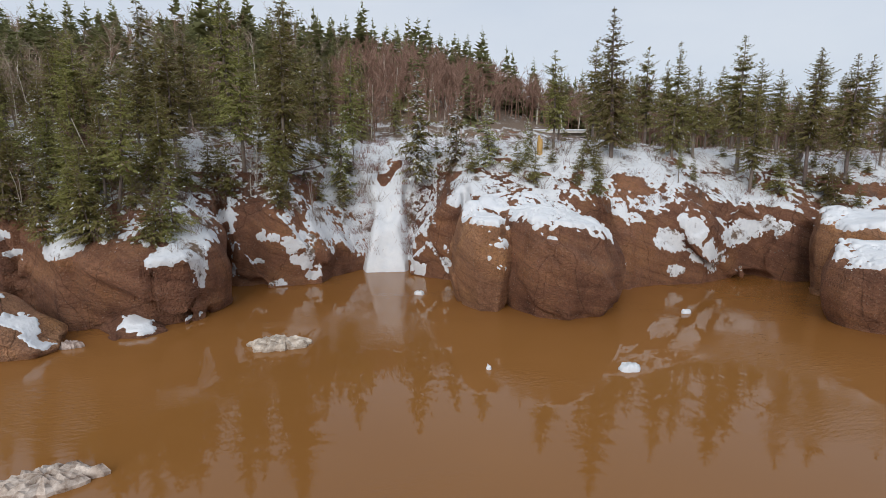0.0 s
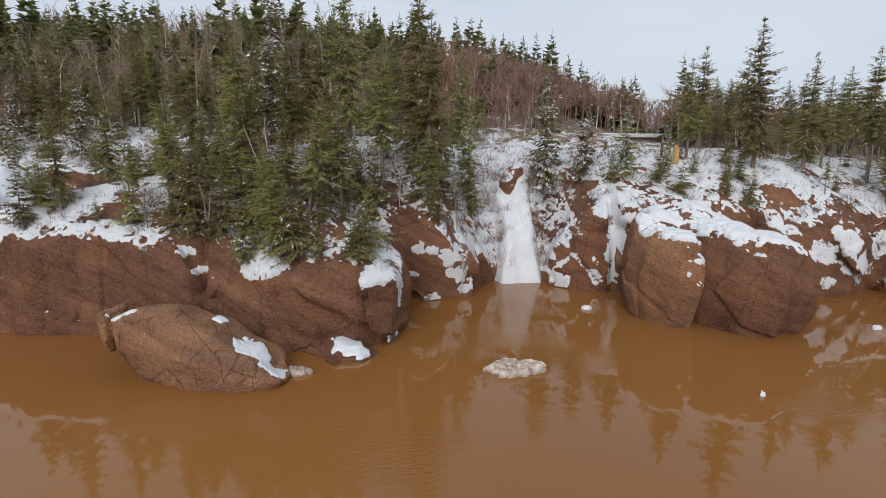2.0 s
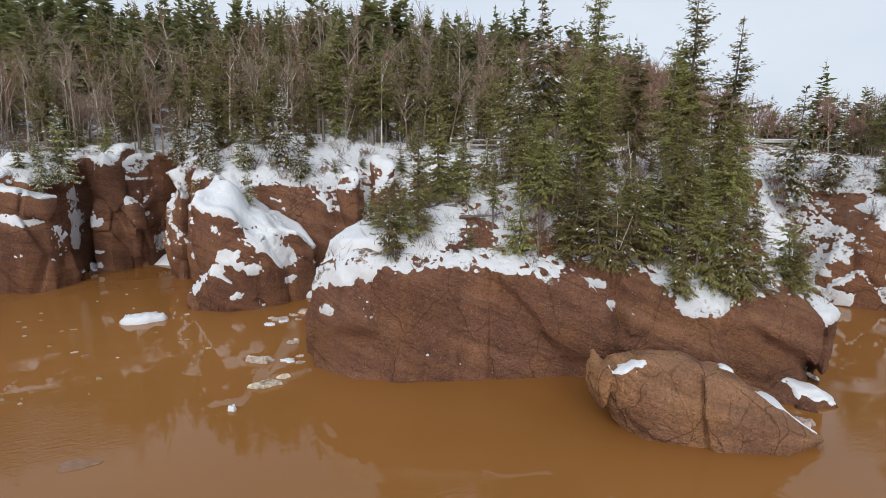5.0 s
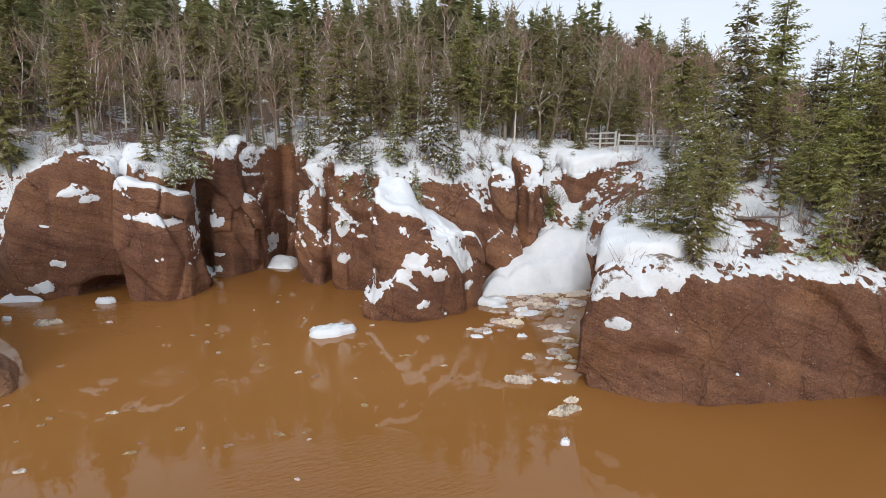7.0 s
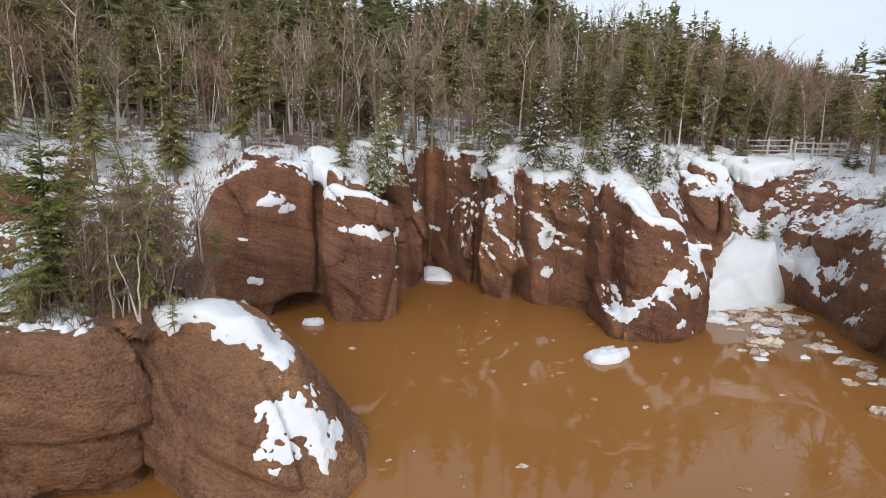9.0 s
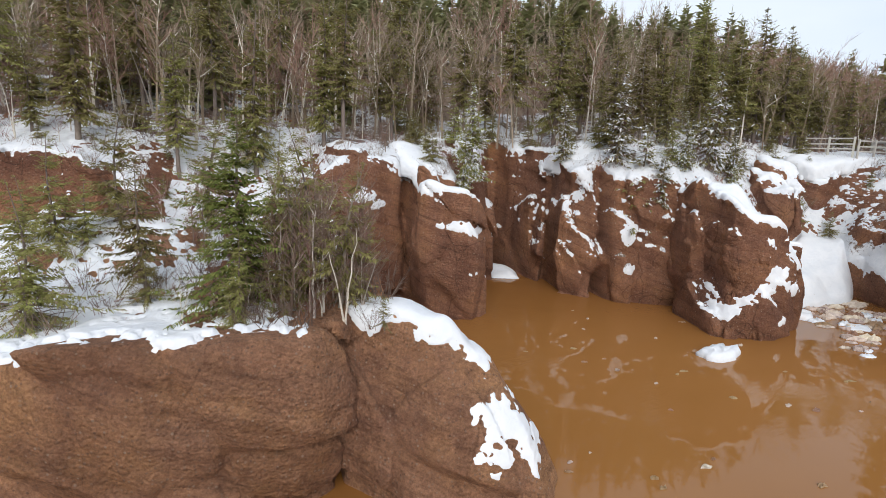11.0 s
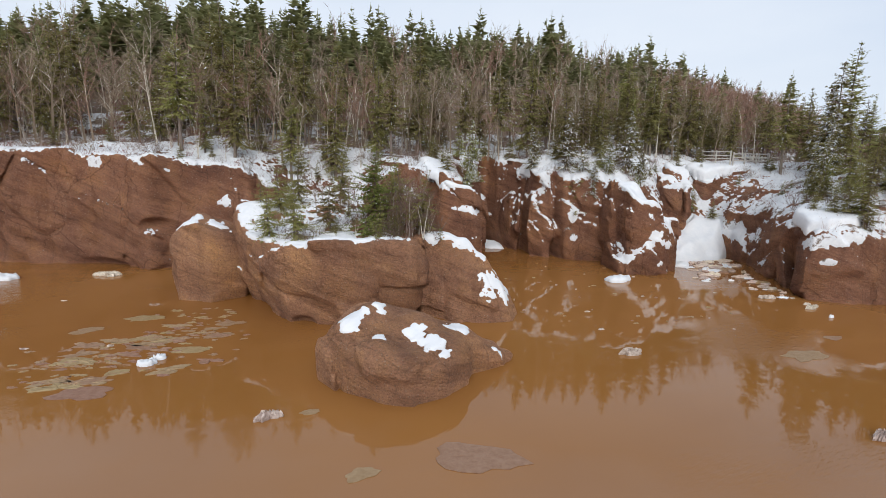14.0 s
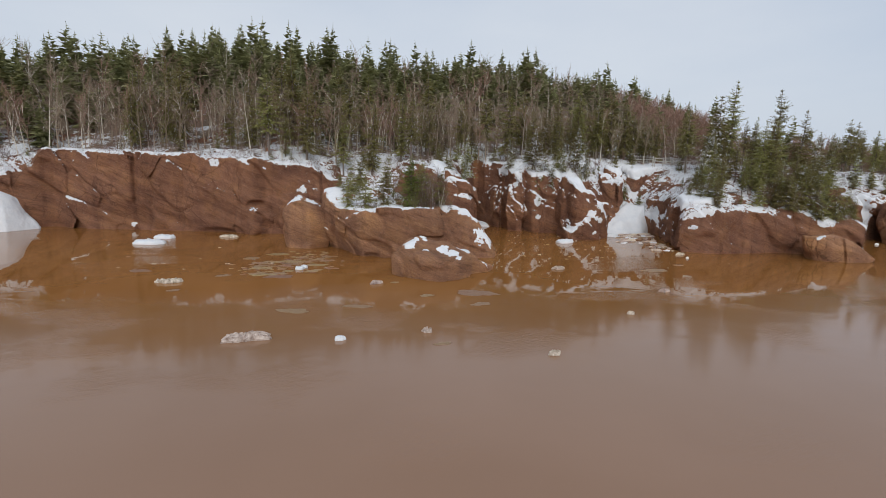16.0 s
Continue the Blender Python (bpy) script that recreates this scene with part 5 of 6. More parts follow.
# spruces that rise over the hardwoods on the plateau
for x, y, tip, which in ((-48.2, 57.9, 21.2, 1), (-42.8, 51.0, 18.1, 4), (-34.6, 54.6, 19.4, 0), (-30.8, 56, 21.3, 1), (-22.4, 62.5, 22.4, 0), (-19.8, 62, 18.0, 4), (-37.3, 55.2, 21.6, 2), (-52.8, 62, 20.4, 0), (-69.5, 62.8, 22.0, 1),
                         (-27.6, 62.4, 20.6, 5), (-5.5, 63, 19.0, 0), (-51, 60.3, 20.8, 2), (-46.7, 51.6, 17.6, 1), (-58.4, 61.5, 21.8, 4), (-11.2, 62.8, 18.8, 1), (-66.0, 61, 21.4, 2), (-25.8, 57, 21.8, 0),
                         (-62.5, 56.5, 19.4, 0), (-77.97, 56.62, 20.2, 2), (-89.17, 56.77, 20.4, 4), (-95.44, 58.3, 20.6, 1), (-55.8, 58.2, 19.8, 5), (-82.07, 51.27, 16.0, 4), (-101.6, 58.76, 20.2, 0)):
    tall(x, y, tip, which)
for x, y, size, which, z in ((-2.1, 43.6, 1.20, 0, 7.0), (-8.2, 42.8, 0.95, 1, None), (1.0, 43.0, 1.0, 1, 6.8), (3.4, 40.6, 0.6, 0, None), (-46.4, 48.2, 0.85, 0, 4.6), (-45.6, 47.0, 0.6, 1, 6.4),
                             (-42.6, 44.2, 0.45, 1, 6.2), (-24.6, 40.4, 0.8, 0, None), (-22.8, 42.6, 0.9, 1, None), (-28.4, 37.4, 0.8, 1, None), (-58.4, 48.0, 0.62, 1, 7.2), (-57.6, 49.4, 0.7, 0, 7.8), (-50.0, 52.2, 0.7, 1, None), (-41.0, 48.6, 0.75, 0, None), (-39.6, 47.9, 0.6, 1, None), (-43.6, 47.6, 0.6, 1, None), (-47.4, 49.6, 0.7, 0, None), (6.4, 40.6, 0.5, 1, None)):
    plant(SNOWY[which], x, y, size, None, z)

# the small trees of the island
for kind, x, y, size, z in ((ISLAND_SPRUCE, -69.1, 32.8, 0.95, 4.9), (THIN_SPRUCE, -71.9, 33.8, 0.85, 4.95), (SMALL[0], -74, 32.1, 0.95, 4.8), (SMALL[2], -73.8, 31.4, 0.6, 4.75), (SMALL[1], -75.6, 33.1, 0.9, 4.75), (SMALL[2], -67.9, 31.9, 0.8, 4.9),
                            (SMALL[0], -67.7, 34.3, 0.9, 5.2), (SMALL[2], -70.7, 37.5, 1.1, 5.9), (SMALL[1], -75.1, 36.3, 1.1, 5.8), (THIN_SPRUCE, -71, 38.3, 1.1, 6.0), (SMALL[0], -73.9, 38.1, 1.2, 6.2), (THIN_SPRUCE, -67.1, 36.9, 0.9, 5.6), (SMALL[2], -76.3, 37.1, 1.0, 6.0), (SMALL[1], -68.3, 37.5, 1.2, 5.8), (BARES[0], -67.1, 31.5, 0.42, 4.8), (BARES[1], -66.3, 31.1, 0.36, 4.9),
                            (BARES[5], -67.5, 33.1, 0.45, 5.0), (BARES[3], -68, 32.3, 0.40, 4.9), (SMALL[2], -66.3, 32.5, 0.55, 5.0), (SHRUBS[0], -71.5, 33.5, 1.0, 4.9), (SHRUBS[1], -72.7, 33.1, 1.0, 4.8),
                            (SHRUBS[2], -70.5, 34.1, 0.9, 5.1), (SHRUBS[0], -73.7, 34.3, 0.9, 5.1), (SHRUBS[1], -68.7, 31.9, 1.0, 4.8), (SHRUBS[2], -65.7, 30.1, 0.5, 5.2),
                            (THIN_SPRUCE, -66.4, 31.9, 1.02, 4.9), (THIN_SPRUCE, -67.6, 32.8, 1.12, 5.0), (THIN_SPRUCE, -67.1, 34.1, 1.2, 5.2), (SMALL[0], -71.6, 32.9, 0.45, 4.9)):
    plant(kind, x, y, size, None, z)


# the ragged brush of young trees that hangs over the headland's rim
for k in range(120):
    x, y = rnd.uniform(-36, -9), rnd.uniform(26.5, 38)
    i, j = int((x - LAND_FROM[0]) / RES), int((y - LAND_FROM[1]) / RES)
    if 0.9 < shore_d[i, j] < 9 and (x > -27 or rnd.rand() < 0.35):
        u = rnd.rand()
        if u < 0.27:
            plant(YOUNG[rnd.randint(3)], x, y, rnd.uniform(0.5, 1.3))
        elif u < 0.42:
            plant((SPRUCES[0], SPRUCES[2], SPRUCES[3], SPRUCES[5], THIN_SPRUCE)[rnd.randint(5)], x, y, rnd.uniform(0.45, 0.8))
        elif u < 0.90:
            plant(BARES[rnd.randint(6)], x, y, rnd.uniform(0.35, 0.8))
        else:
            plant(SHRUBS[rnd.randint(3)], x, y, rnd.uniform(0.8, 1.5))
for k in range(22):
    x, y = rnd.uniform(-25, -13.4), rnd.uniform(26, 33)
    i, j = int((x - LAND_FROM[0]) / RES), int((y - LAND_FROM[1]) / RES)
    if 0.5 < shore_d[i, j] < 6:
        plant((YOUNG[0], YOUNG[2], SPRUCES[3], SPRUCES[5], YOUNG[1])[k % 5], x, y, rnd.uniform(0.45, 0.75) if k % 5 in (2, 3) else rnd.uniform(0.7, 1.3), None, None, rnd.uniform(0, 10))
for k in range(60):
    x, y = rnd.uniform(-70.6, -64.9), rnd.uniform(30.5, 37.4)
    if k % 7 < 3:
        plant(SHRUBS[rnd.randint(3)], x, y, rnd.uniform(0.6, 1.2), None, 5.0 + 0.12 * (y - 30.9))
    elif k % 7 == 3:
        plant(SMALL[rnd.randint(3)], x, y, rnd.uniform(0.3, 0.75), None, 5.0 + 0.12 * (y - 30.9))
    elif k % 7 > 3:
        plant(BARES[rnd.randint(6)], x, y, rnd.uniform(0.2, 0.42), None, 5.0 + 0.12 * (y - 30.9))
for k in range(16):
    x, y = rnd.uniform(-76.1, -70.1), rnd.uniform(33.3, 37.9)
    plant((SMALL + SHRUBS)[rnd.randint(6)], x, y, rnd.uniform(0.35, 0.8), None, 4.9 + 0.26 * (y - 32.4))

# ---- the wood: open near the rim, hardwoods behind, dark spruce on the ridge ----
def free(x, y):
    if -7.5 < x < 12.0 + max(0, (y - 48) * 0.55) and 37 < y < 62:
        return False
    if 62 <= y < 73 and 2 + 0.5 * (y - 62) < x < 15 + 0.7 * (y - 62):
        return False
    if -38 < x < -16 and 43.5 < y < 54:
        return False
    return not (8 < x < 27 and 68 < y < 80)


def shore_distance(x, y):
    i, j = int((x - LAND_FROM[0]) / RES), int((y - LAND_FROM[1]) / RES)
    if 0 <= i < shore_d.shape[0] and 0 <= j < shore_d.shape[1]:
        return float(shore_d[i, j])
    return 20.0


spots_taken, behind = [], []


def stand(kind, x, y, size):
    """Trees well behind the rim are joined later into one stand."""
    if y > 50 or (y > 47 and x < -38) or (y > 44 and x > 0) or x < -80:
        behind.append((kind, x, y, size))
    else:
        plant(kind, x, y, size)


def clear_of(x, y, gap):
    if any((x - a) ** 2 + (y - b) ** 2 < gap * gap for a, b in spots_taken):
        return False
    spots_taken.append((x, y))
    return True


for k in range(9000):
    x, y = rnd.uniform(-121, 44), rnd.uniform(28, 64)
    d = shore_distance(x, y)
    if d < 1.9 or not free(x, y):
        continue
    head = -37 < x < -8 and y < 48
    gap = 5.0 if head and x < -21 and y > 35 else 5.6 if x > 8 and y < 50 else 5.3 if head else (1.7 if y > 54 else 1.9)
    if d < 4 and rnd.rand() < 0.6:
        continue
    if not clear_of(x, y, gap):
        continue
    west = 1 / (1 + np.exp((x + 52) / 6))
    p_spruce = 0.52 if head else (0.56 - 0.42 * west if y < 58 else 0.34 - 0.2 * west)
    if x < -62 and d < 5:
        p_spruce *= 0.4
    if -8 < x < 14 and y > 55:
        p_spruce = 0.12
    if x > 14 and y < 50:
        p_spruce = 0.45
    size = rnd.uniform(0.62, 1.02) * (0.55 if d < 4 else 0.8 if d < 7 else 1.0) * (1 + 0.35 * west)
    if rnd.rand() < p_spruce:
        if d < 5 and rnd.rand() < 0.6:
            plant(YOUNG[rnd.randint(3)], x, y, rnd.uniform(0.5, 1.1))
        else:
            stand(SNOWY[rnd.randint(2)] if -30 < x < -20 and 38 < y < 50 and rnd.rand() < 0.7 else SPRUCES[rnd.randint(6)], x, y, size * (1.25 if -30 < x < -20 and 38 < y < 50 else 1))
    else:
        plant(BARES[(rnd.randint(6) if rnd.rand() < 0.5 or x < -50 else rnd.randint(3, 6))], x, y, size * 0.98)

brush = [(x, y, 0.4 + 1.72 * (y - 39.5)) for x, y in [(rnd.choice([rnd.uniform(-7.2, -5.1), rnd.uniform(-3.3, -1.6)]), rnd.uniform(39.9, 45)) for k in range(70)]]
brush += [(rnd.uniform(-74.6, -65.6), rnd.uniform(31.3, 34.1), rnd.uniform(4.6, 5.0)) for k in range(18)]
for k in range(7500):
    x, y = rnd.uniform(-120, 40), rnd.uniform(28, 60)
    d = shore_distance(x, y)
    if 0.9 < d < (14 if -37 < x < -6 or x > 8 else 12) and not (-6.5 < x < -1.5 and y < 46):
        if clear_of(x, y, 0.75):
            if rnd.rand() < (0.2 if d < 7 else 0.05) * (0.4 if x < -62 else 1.0) and d > 1.4:
                behind.append((YOUNG[rnd.randint(3)], x, y, rnd.uniform(0.25, 0.7)))
            elif k % 4 == 0 and d < 7:
                plant(SHRUBS[rnd.randint(3)], x, y, rnd.uniform(0.5, 1.4))
            else:
                brush.append((x, y, float(ground_height(x, y)[0])))


far_stems, far_crowns = Pile(), Pile()
for kind, x, y, size in behind:
    z, a = float(ground_height(x, y)[0]) - 0.1, rnd.uniform(0, 6.28)
    turn = np.array(((np.cos(a), -np.sin(a), 0), (np.sin(a), np.cos(a), 0), (0, 0, 1)))
    for ob in kind.children:
        me = ob.data
        co = np.empty(len(me.vertices) * 3)
        me.vertices.foreach_get("co", co)
        (far_stems if ob.name.startswith("trunk") else far_crowns).add_all(co.reshape(-1, 3) * size @ turn.T + (x, y, z), FACES[me.name], KINDS[me.name])
stems = tagged(new("spruce_stand", far_stems.mesh("spruce_stand", [BARK])), "dense stand of olive-green spruces behind the rim", "wood", kind="stuff")
new("needles", far_crowns.mesh("needles", [NEEDLES, SNOW, TWIGS], False)).parent = stems

low = Pile()
for x, y, z in brush:
    n = 26
    az, out = rnd.uniform(0, 6.28, n), rnd.uniform(0.2, 1.3, n)
    d = np.stack([np.cos(az) * out, np.sin(az) * out, np.ones(n)], 1) * rnd.uniform(0.25, 0.9, (n, 1)) * rnd.uniform(0.7, 1.5)
    p = np.array((x, y, z - 0.1)) + np.stack([rnd.normal(0, 0.3, n), rnd.normal(0, 0.3, n), 0 * az], 1)
    s = np.stack([np.full(n, 0.012), rnd.normal(0, 0.006, n), 0 * az], 1)
    low.add_all(np.stack([p - s, p + s, p + d], 1).reshape(-1, 3), np.arange(3 * n).reshape(-1, 3), np.full(n, rnd.randint(2)))
tagged(new("dry_brush", low.mesh("dry_brush", [TWIGS, RED_TWIGS], False)), "thin dry stalks and twigs poking through the snow", "brush", kind="stuff")


def far_spruce(pl, r, x, y, z, high):
    wide = r.uniform(0.18, 0.27)
    for k in range(17):
        g = k / 16
        rad = high * wide * (1 - g) ** 0.8 * r.uniform(0.85, 1.12) + 0.12
        for b in range(int(14 - 6 * g)):
            az = r.uniform(0, 6.28)
            q = np.array((x, y, z + high * (0.14 + 0.82 * g + r.uniform(-0.06, 0.06))))
            d = np.array((np.cos(az), np.sin(az), -0.3 + 0.8 * g)) + r.normal(0, 0.1, 3)
            s = np.array((-np.sin(az), np.cos(az), r.normal(0, 0.3)))
            ln = rad * r.uniform(0.7, 1.25)
            m = q + d * ln * 0.6
            pl.add([q + d * ln * 0.2 + s * ln * 0.42, q + d * ln * 1.1, q + d * ln * 0.2 - s * ln * 0.42], [(0, 1, 2)])
    pl.add([(x - 0.06, y, z + high * 0.9), (x + 0.06, y, z + high * 0.9), (x, y, z + high * 1.03)], [(0, 1, 2)])


def far_bare(pl, r, x, y, z, high, thin=1.0, white=0.3):
    """A leafless tree of thin blades: stem, limbs, twigs."""
    foot = np.array((x, y, z))
    lean = np.array((r.normal(0, 0.07), r.normal(0, 0.07), 1.0))
    pale = 2 if x < -14 and r.rand() < 0.7 else 0
    n = 12
    q = foot + lean * (high * r.uniform(0.25, 0.8, n))[:, None]
    d = np.stack([r.normal(0, 0.6, n), r.normal(0, 0.6, n), np.full(n, 0.9)], 1)
    d /= np.linalg.norm(d, axis=1, keepdims=True)
    ln = high * r.uniform(0.16, 0.34, n)
    kinds = np.where(r.rand(n) < (0.18 if x < -14 else 0.04), 1, pale)
    m = 11
    q2 = np.repeat(q, m, 0) + np.repeat(d * ln[:, None], m, 0) * r.uniform(0.2, 1.0, (n * m, 1))
    d2 = np.repeat(d, m, 0) + np.stack([r.normal(0, 0.6, n * m), r.normal(0, 0.6, n * m), r.normal(0.05, 0.3, n * m)], 1)
    d2 /= np.linalg.norm(d2, axis=1, keepdims=True)
    l2 = high * r.uniform(0.06, 0.17, n * m)
    stem = np.array([(1 if r.rand() < white else 2) if x < -14 else (1 if r.rand() < 0.08 else 0)])
    bold = thin * (1.0 if x < -14 else 1.9)
    for p, e, k, w, kk in ((foot[None], lean[None], np.array([high * 0.92]), thin * r.uniform(0.05, 0.10), stem), (q, d, ln, 0.035 * thin, kinds), (q2, d2, l2, 0.017 * bold, np.full(n * m, pale))):
        s = np.stack([np.full(len(p), w), r.normal(0, w * 0.4, len(p)), 0 * k], 1)
        v = np.stack([p - s, p + s, p + e * k[:, None]], 1).reshape(-1, 3)
        pl.add_all(v, np.arange(len(v)).reshape(-1, 3), kk)


thicket = Pile()
for k in range(56):
    x, y = (rnd.uniform(-68.4, -65.5), rnd.uniform(31.7, 36.9)) if k < 50 else (rnd.uniform(-76.1, -69.6), rnd.uniform(35.4, 38.9))
    far_bare(thicket, rnd, x, y, 4.8 + 0.14 * (y - 30.9), rnd.uniform(1.8, 3.8), 0.4, 0.12)
tagged(new("bare_thicket", thicket.mesh("bare_thicket", [RED_TWIGS, BIRCH, TWIGS], False)), "brown leafless thicket growing on the sea stack", "thicket", kind="stuff")
for k in range(40):
    x, y = rnd.uniform(-9.4, -1.6), rnd.uniform(40.5, 46)
    if abs(x + 4.2) > 1.0:
        plant(SHRUBS[rnd.randint(3)], x, y, rnd.uniform(0.5, 1.1))
# young trees and shrubs that lean out over the rim
for k in range(900):
    x, y = rnd.uniform(-28, 34), rnd.uniform(25.5, 41)
    if not -9 < x < 8 and 0.25 < shore_distance(x, y) < 1.7 and clear_of(x, y, 0.8):
        plant((YOUNG[0], YOUNG[1], YOUNG[2], SHRUBS[0], SHRUBS[2])[rnd.randint(5)], x, y, rnd.uniform(0.4, 1.0), None, None, rnd.uniform(0, 12))
far_a, far_b = Pile(), Pile()
kept = spots_taken[:]
spots_taken.clear()
for k in range(19000):
    x, y = (rnd.uniform(-190, 170) if k < 14000 else rnd.uniform(-14, 45)), rnd.uniform(50, 112 if k < 14000 else 90)
    near_row = y < 66
    if (near_row and (x < -121 or x > 44)) or (y < 54 and x > -70) or not free(x, y) or (y < 57 and shore_distance(x, y) < 4.5):
        continue
    if abs(x + 35) > 80 + (y - 56) * 1.6 or not clear_of(x, y, (1.25 if x < -40 else 1.9) if near_row else 1.9 if x < -14 else 0.95 if y < 88 else 2.2):
        continue
    z = float(ground_height(x, y)[0])
    chance = 0.0 if y < 60 else 0.2 if y < 68 else 0.4 if y < 75 else 0.72 if y < 84 else 0.95
    if -62 < x <= -14:
        chance = 0.0 if y < 68 else 0.22 if y < 75 else 0.5 if y < 84 else 0.88
    if x > -14:
        chance = 0.04 if y < 84 else 0.3 if y < 90 else 0.75
    if x > 24 and rnd.rand() < 0.5:
        continue
    if rnd.rand() < chance:
        far_spruce(far_a, rnd, x, y, z, rnd.uniform(4.8, 8.6) if rnd.rand() < 0.8 else rnd.uniform(9, 12))
    else:
        far_bare(far_b, rnd, x, y, z, rnd.uniform(6, 9.5) * (1.0 if x < -14 else 0.78))
tagged(new("spruce_wood", far_a.mesh("spruce_wood", [HAZED_NEEDLES], False)), "dark spruce wood covering the ridge behind the cliffs", "wood", kind="stuff")
tagged(new("bare_wood", far_b.mesh("bare_wood", [RED_TWIGS, BIRCH, TWIGS], False)), "reddish leafless hardwood thicket on the slope", "wood", kind="stuff")


# ---- ice on the water ----
def floe(name, x, y, wide, thick, seed, mat, label, rough=0.25, long=0.6, group="floes"):
    r = np.random.RandomState(seed)
    rugged = mat is ICE and wide > 0.7
    n, rings = (44, (1.0, 1.02, 0.9, 0.76, 0.62, 0.48, 0.34, 0.18)) if rugged else (22, (1.0, 1.02, 0.86, 0.6, 0.3))
    ang = np.arange(n) * 2 * np.pi / n
    edge = 1 + (0.7 if rugged else 1.0) * rough * np.interp(ang, np.linspace(0, 2 * np.pi, 12), np.append(r.normal(0, 0.6, 11), 0), period=2 * np.pi) + r.normal(0, rough * 0.2, n)
    turn = r.uniform(-0.4, 0.4)
    v, f = [], []
    for k, s in enumerate(rings):
        for a, e in zip(ang, edge):
            px, py = np.cos(a) * e * s * wide / 2, np.sin(a) * e * s * wide * long / 2
            h = (-0.12, 0.45 * thick)[k] if k < 2 else thick * (1.0 + 0.25 * (1 - s)) + r.normal(0, thick * rough * (0.5 if rugged else 1.0))
            v.append((px * np.cos(turn) - py * np.sin(turn), px * np.sin(turn) + py * np.cos(turn), max(h, 0.02) if k else h))
    v.append((0, 0, thick * 1.25))
    last = len(rings) - 1
    for k in range(last):
        f += [(k * n + i, k * n + (i + 1) % n, (k + 1) * n + (i + 1) % n, (k + 1) * n + i) for i in range(n)]
    f += [(last * n + i, last * n + (i + 1) % n, (last + 1) * n) for i in range(n)]
    ob = new(name, mesh_from(name, v, f, [mat], None, mat is SNOW))
    ob.location = (x, y, 0)
    return tagged(ob, label, "ice floe", group)


for k, (x, y, wide) in enumerate(((7.7, 20.6, 0.95), (-1.5, 32.7, 0.6), (13.7, 28.7, 0.5), (-47.7, 38.1, 2.3), (-62.1, 45.2, 1.2), (-65.8, 41.9, 0.5), (-96.31, 41.02, 3.4), (-95.59, 44.9, 2.2),
                                  (-78.66, 6.01, 0.55), (-80.6, 25.34, 0.8), (-80.24, 25.99, 0.6), (-39.1, 26.1, 0.35), (1.9, 20.6, 0.2), (-37.7, 43, 2.2))):
    floe("ice_floe", x, y, wide, 0.12 + 0.1 * min(wide, 2), 600 + k, SNOW, "thick white snow-topped ice floe on brown water", 0.22)
for k, (x, y, wide) in enumerate(((-7.6, 23.3, 3.0), (-10.6, 12.8, 2.6), (-17.1, 23.1, 1.2), (-63.3, 41, 1.3), (-39.2, 31.1, 1.2), (-38.3, 28.3, 1.0), (-88.68, 45.4, 1.9), (-83.67, 7.14, 2.4),
                                  (-56.7, 22.6, 1.3), (-74.97, 18.85, 0.7), (-90.3, 21.53, 1.6), (-52.3, 13, 1.1), (-67.92, 1.72, 0.8), (-73.63, 6.49, 0.6), (-59.1, 7.7, 0.4), (-74.68, 19.08, 0.8))):
    floe("dirty_floe", x, y, wide, 0.12 + 0.04 * wide, 640 + k, ICE, "jagged floe of dirty brown-stained ice", 0.5, 0.5, "dirty floes")
for k, (x, y, wide) in enumerate(((-67.87, 15.02, 3.2), (-71.63, 14.62, 1.1), (-68.48, 11.79, 1.5), (-93.53, 26.13, 2.0), (-89.61, 18.84, 0.9), (-81.2, 12.11, 1.9), (-76.88, 12.45, 1.8), (-73.29, 4.38, 0.9), (-82.44, 22.62, 2.2),
                                  (-86.63, 23.48, 1.2), (-85.14, 30.99, 1.6), (-82.75, 32.97, 2.2), (-78.98, 26.93, 1.6), (-78.11, 29.06, 1.4), (-81.66, 24.63, 1.0), (-73.26, 19.1, 0.7), (-47.5, 20.5, 2.4), (-43, 22.7, 1.2))):
    floe("thin_ice", x, y, wide, 0.015, 680 + k, MUDDY_ICE, "thin sheet of muddy ice lying flat on the water", 0.35, 0.55, "thin ice sheets")
FIELD = [(-40.6, 37.3), (-38.0, 40.6), (-36.6, 44.6), (-30.2, 45.2), (-32.6, 41), (-34.6, 37.2), (-35.4, 34), (-37.6, 29), (-38.8, 28.4), (-38.0, 34.8)]
for k in range(420):
    x, y = rnd.uniform(-41, -30), rnd.uniform(28, 46)
    far = min(max((y - 30) / 12, 0.05), 1)
    if float(outline_distance(np.array([x]), np.array([y]), FIELD)[0]) > 0 and shore_distance(x, y) < -0.3 and rnd.rand() < 0.35 + 0.65 * far:
        size = rnd.uniform(0.35, 1.0) * (0.6 + 0.6 * far) * (1.9 if rnd.rand() < 0.12 else 1.0)
        floe("ice_block", x, y, size, rnd.uniform(0.05, 0.17) * min(1, size), 720 + k, (ICE, PINK_ICE, PINK_ICE, MUDDY_ICE, PINK_ICE, SNOW, ICE)[k % 7], "loose slab of brash ice below the frozen fall", 0.42, 0.62, "brash ice")
